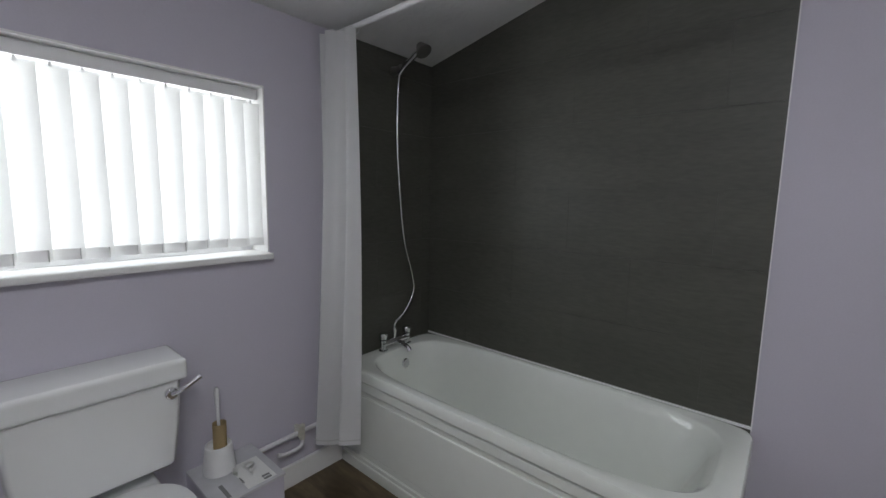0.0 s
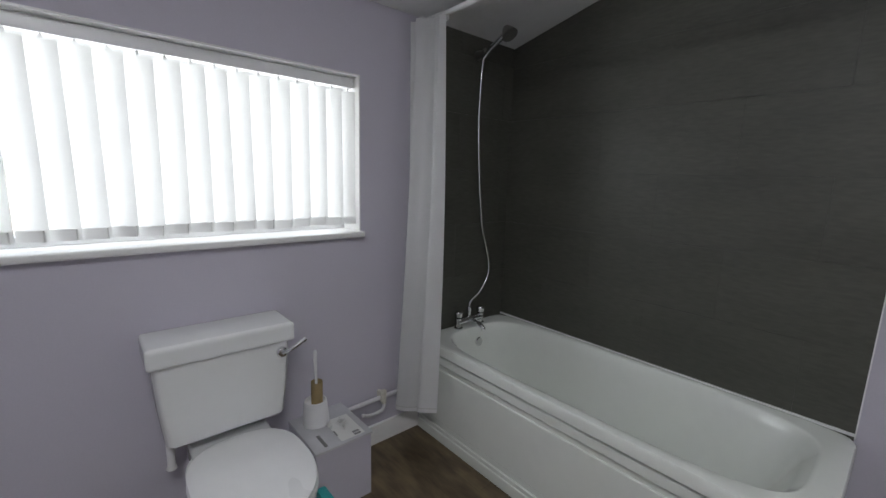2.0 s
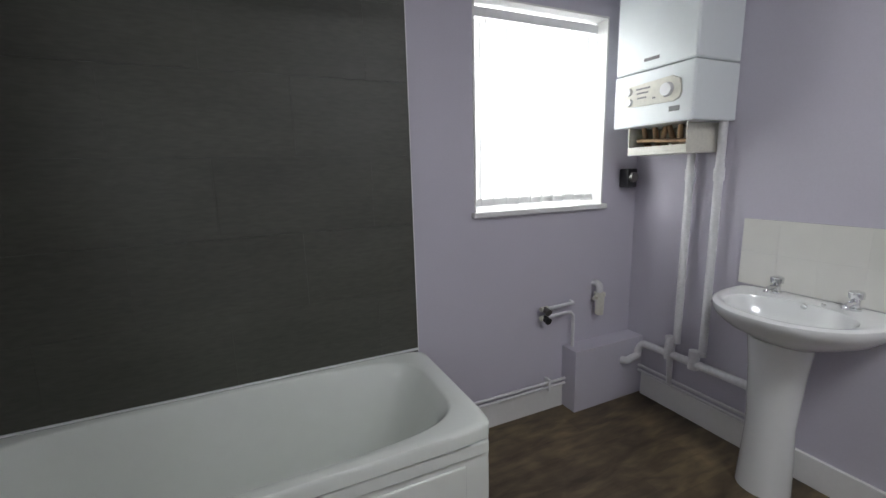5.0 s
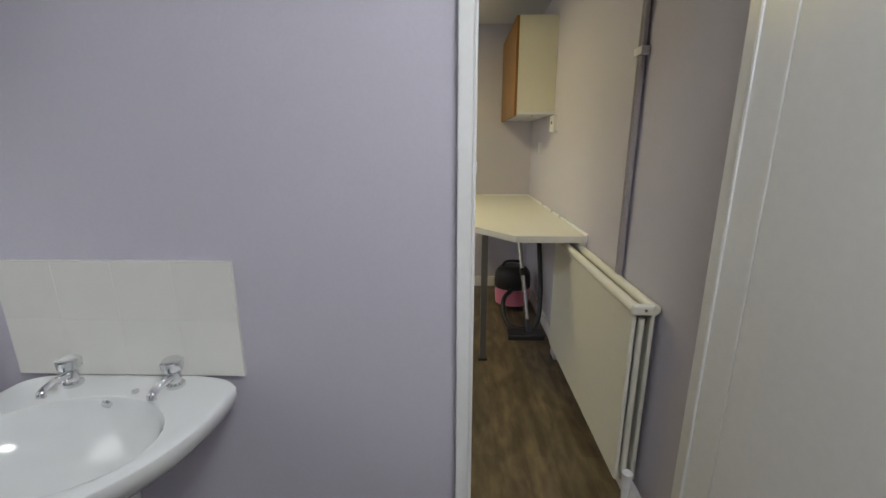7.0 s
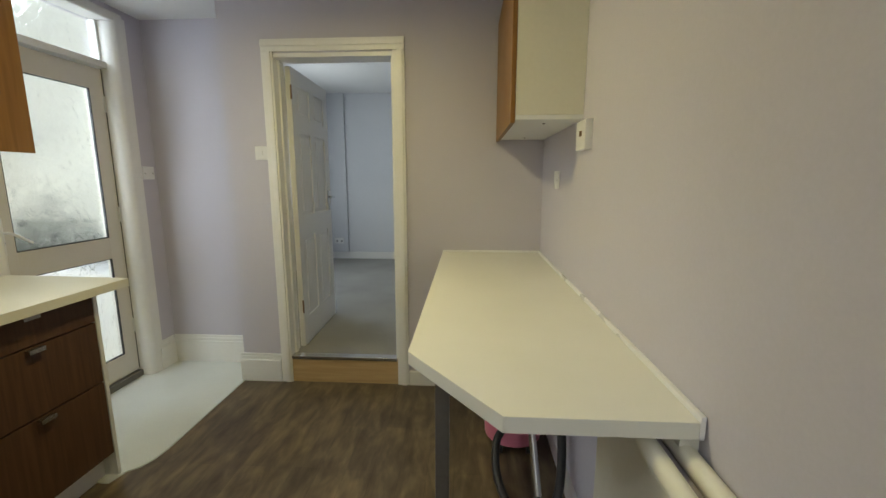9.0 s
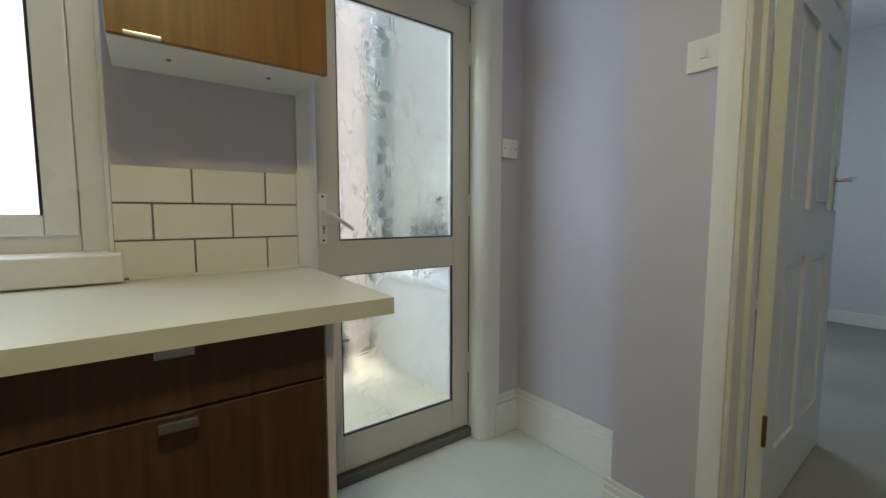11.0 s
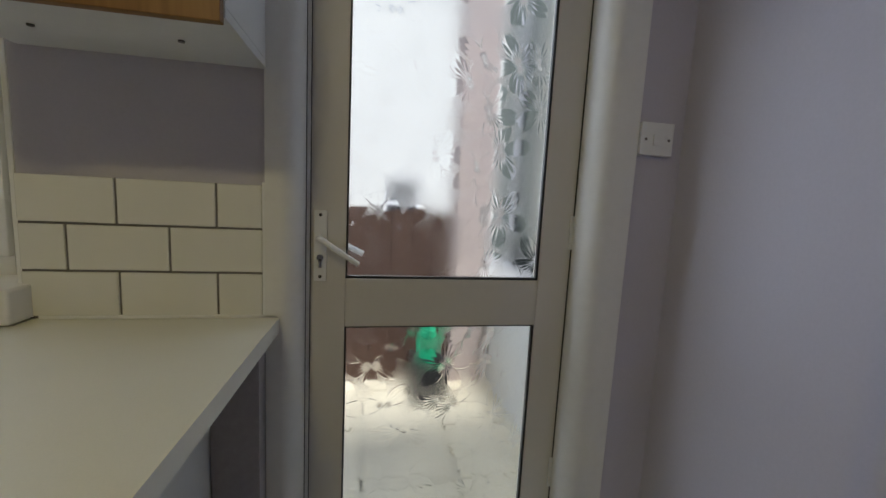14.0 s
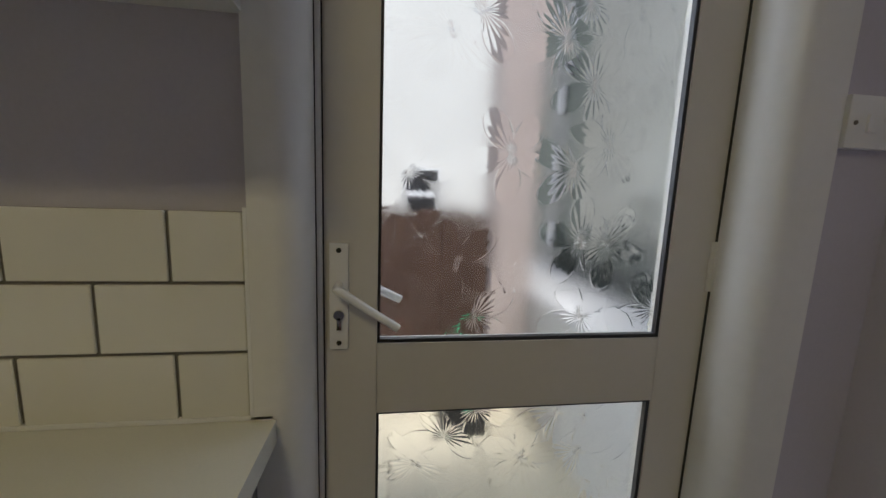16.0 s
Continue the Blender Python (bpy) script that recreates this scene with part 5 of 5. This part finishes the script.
# ---- kitchen: window ----
framed_window("window_3", "white plastic kitchen window over the sink", "y", 3.9, 4.868, 1.0, 2.36, 0.31, bars_a=(4.0,), bars_z=(1.77,), thick=0.07, deep=0.07)
casement = thing("window_casement", (4.4, 0.29, 1.07), "white plastic opening light with black seal", "window", kind="structure")
bm = boxed((4.04, 4.11, 0.296, 0.36, 1.05, 1.72), (4.725, 4.797, 0.296, 0.36, 1.05, 1.72), (4.11, 4.725, 0.296, 0.36, 1.05, 1.105), (4.11, 4.725, 0.296, 0.36, 1.672, 1.72), bevel=0.005)
part("frame", bm, UPVC, casement)
part("seal", boxed((4.718, 4.726, 0.302, 0.34, 1.1, 1.675), (4.11, 4.72, 0.302, 0.34, 1.1, 1.107), (4.11, 4.72, 0.302, 0.34, 1.668, 1.675)), BLACK, casement, "black rubber seal")
sill("window_sill_3", [(3.88, 4.89, 0.155, 0.32, WT + 0.003, WT + 0.08)], "white painted window board behind the sink")
setting("trim_3", boxed((4.862, 4.872, YN - 0.004, 0.31, 1.0, 2.36), bevel=0.002), WHITE, "white painted reveal of the kitchen window", "window reveal")

# ---- kitchen: back door ----
bframe = thing("door_frame_3", (5.85, 0.28, 0), "white painted rounded back door frame with fanlight", "door frame", kind="structure")


def round_jamb(x0, x1, flip):
    """A jamb with a big rounded inner corner."""
    pts = []
    for k in range(9):
        a = math.pi / 2 * k / 8
        pts.append((x1 - 0.045 + 0.045 * math.sin(a), YN - 0.012 + 0.06 * (1 - math.cos(a))))
    outline = [(x0, 0.345), (x0, YN - 0.012)] + pts + [(x1, 0.345)]
    if flip:
        outline = [(x0 + x1 - a, b) for a, b in outline][::-1]
    return prism(outline, 0.0, 2.385)


part("jamb", round_jamb(5.372, 5.4525, False), WHITE, bframe)
part("jamb", round_jamb(6.2115, 6.325, True), WHITE, bframe)
part("head", boxed((5.372, 6.312, YN - 0.01, 0.345, 2.35, 2.41), bevel=0.012, seg=3), WHITE, bframe)
part("transom", boxed((5.44, 6.225, 0.27, 0.36, 2.065, 2.105), bevel=0.006), WHITE, bframe)
fan = part("fanlight_pane", boxed((5.47, 6.2, 0.325, 0.331, 2.105, 2.35)), LEAFGLASS, bframe, "patterned fanlight glass")
fan.visible_shadow = False
part("fanlight_bead", boxed((5.448, 5.475, 0.3, 0.35, 2.105, 2.35), (6.195, 6.22, 0.3, 0.35, 2.105, 2.35), bevel=0.003), WHITE, bframe)
part("sill_plate", boxed((5.45, 6.22, 0.29, 0.42, 0.006, 0.05), bevel=0.004), DARKMETAL, bframe, "dark threshold below the door")

part("stop_bead", boxed((5.4527, 5.462, 0.3, 0.3148, 0.06, 2.064), bevel=0.002), WHITE, bframe)
# Black strips draw the shade in the grooves between jamb and stile.
part("shade_line", boxed((5.4527, 5.4545, 0.2985, 0.2998, 0.06, 2.064), (5.4622, 5.4642, 0.312, 0.3149, 0.06, 2.064), (6.2085, 6.2112, 0.3115, 0.3149, 0.06, 2.064)), BLACK, bframe, "thin black strips standing for the shaded gaps beside the door", soft=False)

DOORPAINT = material("warm_white_metal_paint", (0.66, 0.63, 0.58), 0.35, grain=60, vary=0.02, bump=0.02)
back = thing("door_3", (5.83, 0.33, 0.05), "white glazed back door with leaf-patterned glass, closed", "door", kind="structure")
GL, GR = 5.555, 6.113
part("stile", boxed((5.452, GL, 0.315, 0.355, 0.055, 2.06), bevel=0.003), DOORPAINT, back)
part("stile", boxed((GR, 6.212, 0.315, 0.355, 0.055, 2.06), bevel=0.003), DOORPAINT, back)
for z0, z1 in ((0.055, 0.205), (0.868, 1.004), (1.93, 2.06)):
    part("rail", boxed((GL, GR, 0.315, 0.355, z0, z1), bevel=0.002), DOORPAINT, back)
for z0, z1 in ((0.205, 0.868), (1.004, 1.93)):
    p = part("pane", boxed((GL - 0.004, GR + 0.004, 0.333, 0.339, z0 - 0.004, z1 + 0.004)), LEAFGLASS, back, "leaf-patterned obscure glass", soft=False)
    p.visible_shadow = False
    part("gasket", boxed((GL, GL + 0.005, 0.318, 0.33, z0, z1), (GR - 0.007, GR, 0.318, 0.33, z0, z1), (GL, GR, 0.318, 0.33, z0, z0 + 0.007), (GL, GR, 0.318, 0.33, z1 - 0.004, z1)), BLACK, back, "black rubber gasket", soft=False)
plate = part("handle_plate", boxed((5.473, 5.505, 0.307, 0.316, 0.998, 1.187), bevel=0.002), UPVC, back, "white handle plate")
part("lever", tubed(smooth_line([(5.489, 0.307, 1.115), (5.489, 0.272, 1.115), (5.5, 0.262, 1.112), (5.54, 0.26, 1.085), (5.59, 0.26, 1.052)]), 0.007, 12), UPVC, plate, "white lever handle")
part("cylinder", tubed([(5.489, 0.308, 1.062), (5.489, 0.3, 1.062)], 0.009, 14), CHROME, plate)
part("keyway", boxed((5.484, 5.494, 0.3, 0.307, 1.035, 1.06), bevel=0.002), CHROME, plate)
for z in (1.01, 1.175):
    part("screw", tubed([(5.489, 0.308, z), (5.489, 0.3055, z)], 0.0045, 10), BLACK, plate)
outer = part("outer_lever", tubed([(5.49, 0.36, 1.115), (5.49, 0.4, 1.115), (5.6, 0.405, 1.06)], 0.0085, 10), UPVC, back)
for z in (0.33, 1.1, 1.8):
    h = part("hinge", tubed([(6.215, 0.312, z), (6.215, 0.312, z + 0.1)], 0.0065, 10), UPVC, back)
    part("knuckle", boxed((6.2, 6.214, 0.311, 0.316, z, z + 0.1), bevel=0.001), UPVC, h)

sw = thing("light_switch", (6.375, YN, 1.38), "white light switch beside the back door", "switch")
part("plate", boxed((6.328, 6.428, YN - 0.018, YN, 1.378, 1.466), bevel=0.004), UPVC, sw)
part("rocker", boxed((6.365, 6.387, YN - 0.022, YN - 0.018, 1.405, 1.435), bevel=0.001), UPVC, sw)
for x in (6.343, 6.413):
    part("screw", tubed([(x, YN - 0.018, 1.42), (x, YN - 0.0195, 1.42)], 0.004, 8), DARKMETAL, sw)

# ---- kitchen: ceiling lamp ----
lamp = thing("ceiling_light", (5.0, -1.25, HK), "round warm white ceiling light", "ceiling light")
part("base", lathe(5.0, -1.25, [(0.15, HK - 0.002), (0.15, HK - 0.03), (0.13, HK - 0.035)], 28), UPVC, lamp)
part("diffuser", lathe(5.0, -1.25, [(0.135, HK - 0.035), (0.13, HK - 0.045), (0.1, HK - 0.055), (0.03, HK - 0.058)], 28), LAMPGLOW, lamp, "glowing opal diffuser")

# Added out-of-view fixture for the bathroom lamp; its breadth serves soft shadows.
blamp = thing("ceiling_light", (2.1, -2.25, roof_z(2.1)), "added unseen bathroom ceiling light, made broad to soften shadows", "ceiling light")
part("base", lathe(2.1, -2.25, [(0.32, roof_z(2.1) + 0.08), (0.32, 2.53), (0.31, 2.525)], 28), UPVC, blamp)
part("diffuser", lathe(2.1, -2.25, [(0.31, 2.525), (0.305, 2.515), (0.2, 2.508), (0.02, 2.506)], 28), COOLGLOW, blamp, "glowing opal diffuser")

# ---- yard outside ----
setting("ground", boxed((-60, 80, 0.45, 120, -0.3, -0.13), (-60, 80, -120, -3.25, -0.3, -0.13)), SOIL, "grey concrete yard ground", "ground")
yard = thing("paving", (5.8, 1.4, -0.13), "pale weathered paving slabs by the back door", "paving", kind="structure")
for i in range(4):
    for j in range(4):
        part("slab", boxed((4.7 + 0.46 * i, 5.153 + 0.46 * i, 0.47 + 0.46 * j, 0.922 + 0.46 * j, -0.13, -0.085 + 0.004 * ((i + j) % 2)), bevel=0.006, seg=1), PAVING, yard, soft=False)
fence = thing("timber_gate", (5.6, 2.03, -0.13), "brown stained timber boarded gate in the yard", "gate")
for k in range(7):
    part("board", boxed((5.225 + 0.14 * k, 5.364 + 0.14 * k, 2.0, 2.02, -0.1, 1.12 + 0.012 * (k % 3)), bevel=0.003, seg=1), FENCEWOOD, fence, soft=False)
part("rail", boxed((5.225, 6.2, 2.02, 2.06, 0.1, 0.2)), FENCEWOOD, fence)
part("rail", boxed((5.225, 6.2, 2.02, 2.06, 0.7, 0.8)), FENCEWOOD, fence)
solid("gate_pier", boxed((6.22, 6.47, 1.95, 2.2, -0.13, 2.9), bevel=0.02), PINKPOST, "pinkish plastered pier beside the gate", "pier")
low_wall = thing("yard_wall", (6.7, 1.6, -0.13), "low pale rendered yard wall with a white coping", "wall")
part("body", boxed((6.5, 6.88, 0.45, 2.9, -0.13, 0.63), bevel=0.01), RENDERED, low_wall)
part("coping", boxed((6.46, 6.895, 0.45, 2.92, 0.631, 0.69), bevel=0.014, seg=3), WHITE, low_wall, "thick white painted coping")
tall_wall = thing("yard_wall", (7.0, 1.4, -0.13), "tall yellowed rendered yard wall with dark grey-green end", "wall")
part("body", boxed((6.9, 7.1, 0.45, 2.28, -0.13, 3.2), bevel=0.012), YELLOWED, tall_wall)
part("end", boxed((6.915, 7.1, 2.285, 3.3, -0.13, 3.2), bevel=0.012), WALLGREY, tall_wall, "dark grey-green stretch")
part("ledge", boxed((6.888, 6.9, 0.45, 2.28, 1.68, 1.7), bevel=0.003), YELLOWED, tall_wall)
downpipe = thing("downpipe", (6.88, 2.62, 0.69), "white plastic downpipe on the grey-green wall", "downpipe")
part("pipe", tubed([(6.875, 2.62, 0.69), (6.875, 2.62, 3.1)], 0.034, 14), UPVC, downpipe)
for z in (1.15, 2.2):
    part("clip", boxed((6.868, 6.915, 2.575, 2.665, z, z + 0.035), bevel=0.004), UPVC, downpipe)


def moss_tufts():
    """Dark leafy growth where the tall wall meets the coping, thinning upwards."""
    rng, bm = random.Random(11), bmesh.new()
    for _ in range(1500):
        y = rng.uniform(0.5, 2.75)
        z = 0.695 + abs(rng.gauss(0, 0.19)) * (0.8 + 0.5 * math.sin(5 * y))
        x = 6.9 - rng.uniform(0.004, 0.05 if z < 0.9 else 0.02)
        r, a, tip = rng.uniform(0.012, 0.035), rng.uniform(0, 6.28), rng.uniform(-0.02, 0.01)
        v = [bm.verts.new((x + (tip if k % 2 else 0.0), y + r * math.cos(a + 1.571 * k) * (1.0 if k % 2 else 0.5), z + 0.01 + r * math.sin(a + 1.571 * k) * (1.0 if k % 2 else 0.5))) for k in range(4)]
        bm.faces.new(v)
    return solid("moss", bm, MOSS, "dark green-grey leafy growth along the wall foot", "plant", kind="stuff", soft=False)


moss_tufts()
can = thing("watering_can", (6.02, 1.75, 0.18), "green plastic watering can on a black crate", "watering can")
part("body", lathe(6.02, 1.75, [(0.065, 0.181), (0.07, 0.2), (0.065, 0.34), (0.055, 0.385), (0.04, 0.4)], 20), GREEN, can)
part("handle", tubed(smooth_line([(6.02, 1.75, 0.4), (6.02, 1.69, 0.46), (6.02, 1.64, 0.4), (6.02, 1.69, 0.24)]), 0.014, 8), GREEN, can)
part("spout", tubed([(6.07, 1.75, 0.24), (6.15, 1.75, 0.4)], [0.022, 0.014], 10), GREEN, can)

solid("black_crate", boxed((5.92, 6.15, 1.62, 1.9, -0.087, 0.18), bevel=0.012), BLACK, "black plastic crate on the paving", "crate")

house = thing("neighbour_house", (4.0, 7.0, -0.13), "white rendered neighbouring house with a small dark window", "house")
part("wall", boxed((-2.0, 9.5, 7.0, 7.3, -0.13, 5.4)), RENDERED, house, soft=False)
part("roof", prism([(6.8, 5.4), (6.8, 5.5), (9.5, 7.2), (9.5, 7.1)], -2.2, 9.7, axis="x"), material("slate_roofing", (0.1, 0.1, 0.11), 0.7, grain=40, vary=0.2), house, soft=False)
win = part("window", boxed((5.96, 6.6, 6.96, 7.02, 0.7, 1.52), bevel=0.005), UPVC, house)
part("pane", boxed((6.0, 6.56, 6.95, 6.965, 0.74, 1.02)), BLACK, win)
part("pane", boxed((6.0, 6.56, 6.95, 6.965, 1.12, 1.48)), BLACK, win)
bw = thing("garden_wall", (4.6, 3.1, -0.13), "red-brown brick garden wall with crenellated coping", "wall")
part("core", boxed((3.4, 5.6, 3.012, 3.188, -0.13, 1.0)), MORTAR, bw, soft=False)
brick_mesh = mesh_of("brick", boxed((0, 0.215, 0, 0.2, 0, 0.065), bevel=0.004, seg=1), BRICK, False)


def lay(x, y, z, turn=0.0):
    ob = new("brick", brick_mesh)
    ob.parent = bw
    ob.location = Vector((x, y, z)) - bases[bw.name]
    ob.rotation_euler = (0, 0, turn)


for r in range(15):
    for k in range(10):
        lay(3.39 + 0.225 * k - (0.11 if r % 2 else 0), 3.0, -0.125 + 0.075 * r)
for k in range(8):
    lay(3.6 + 0.26 * k, 3.0, 1.003)

# ---- kitchen: brick-bond wall tiles ----
metro = thing("wall_tiles", (5.1, YN, WT), "white brick-bond tiles with grey grout above the worktop", "wall tiling", kind="structure")
part("grout", boxed((4.872, 5.366, YN - 0.0045, YN, WT, 1.243)), GROUT_GREY, metro, soft=False)
for r in range(3):
    z1 = 1.243 - 0.1055 * r
    z0 = max(z1 - 0.1005, WT + 0.004)
    x = 5.269 - 0.205 * 3 + (0.0 if r != 1 else -0.1)
    while x < 5.36:
        xa, xb = max(x, 4.873), min(x + 0.2, 5.365)
        if xb - xa > 0.02:
            part("tile", boxed((xa, xb, YN - 0.01, YN - 0.004, z0, z1), bevel=0.0015, seg=1), METRO, metro, soft=False)
        x += 0.205
part("edge_trim", boxed((5.366, 5.372, YN - 0.012, YN, WT, 1.25), bevel=0.001), UPVC, metro)
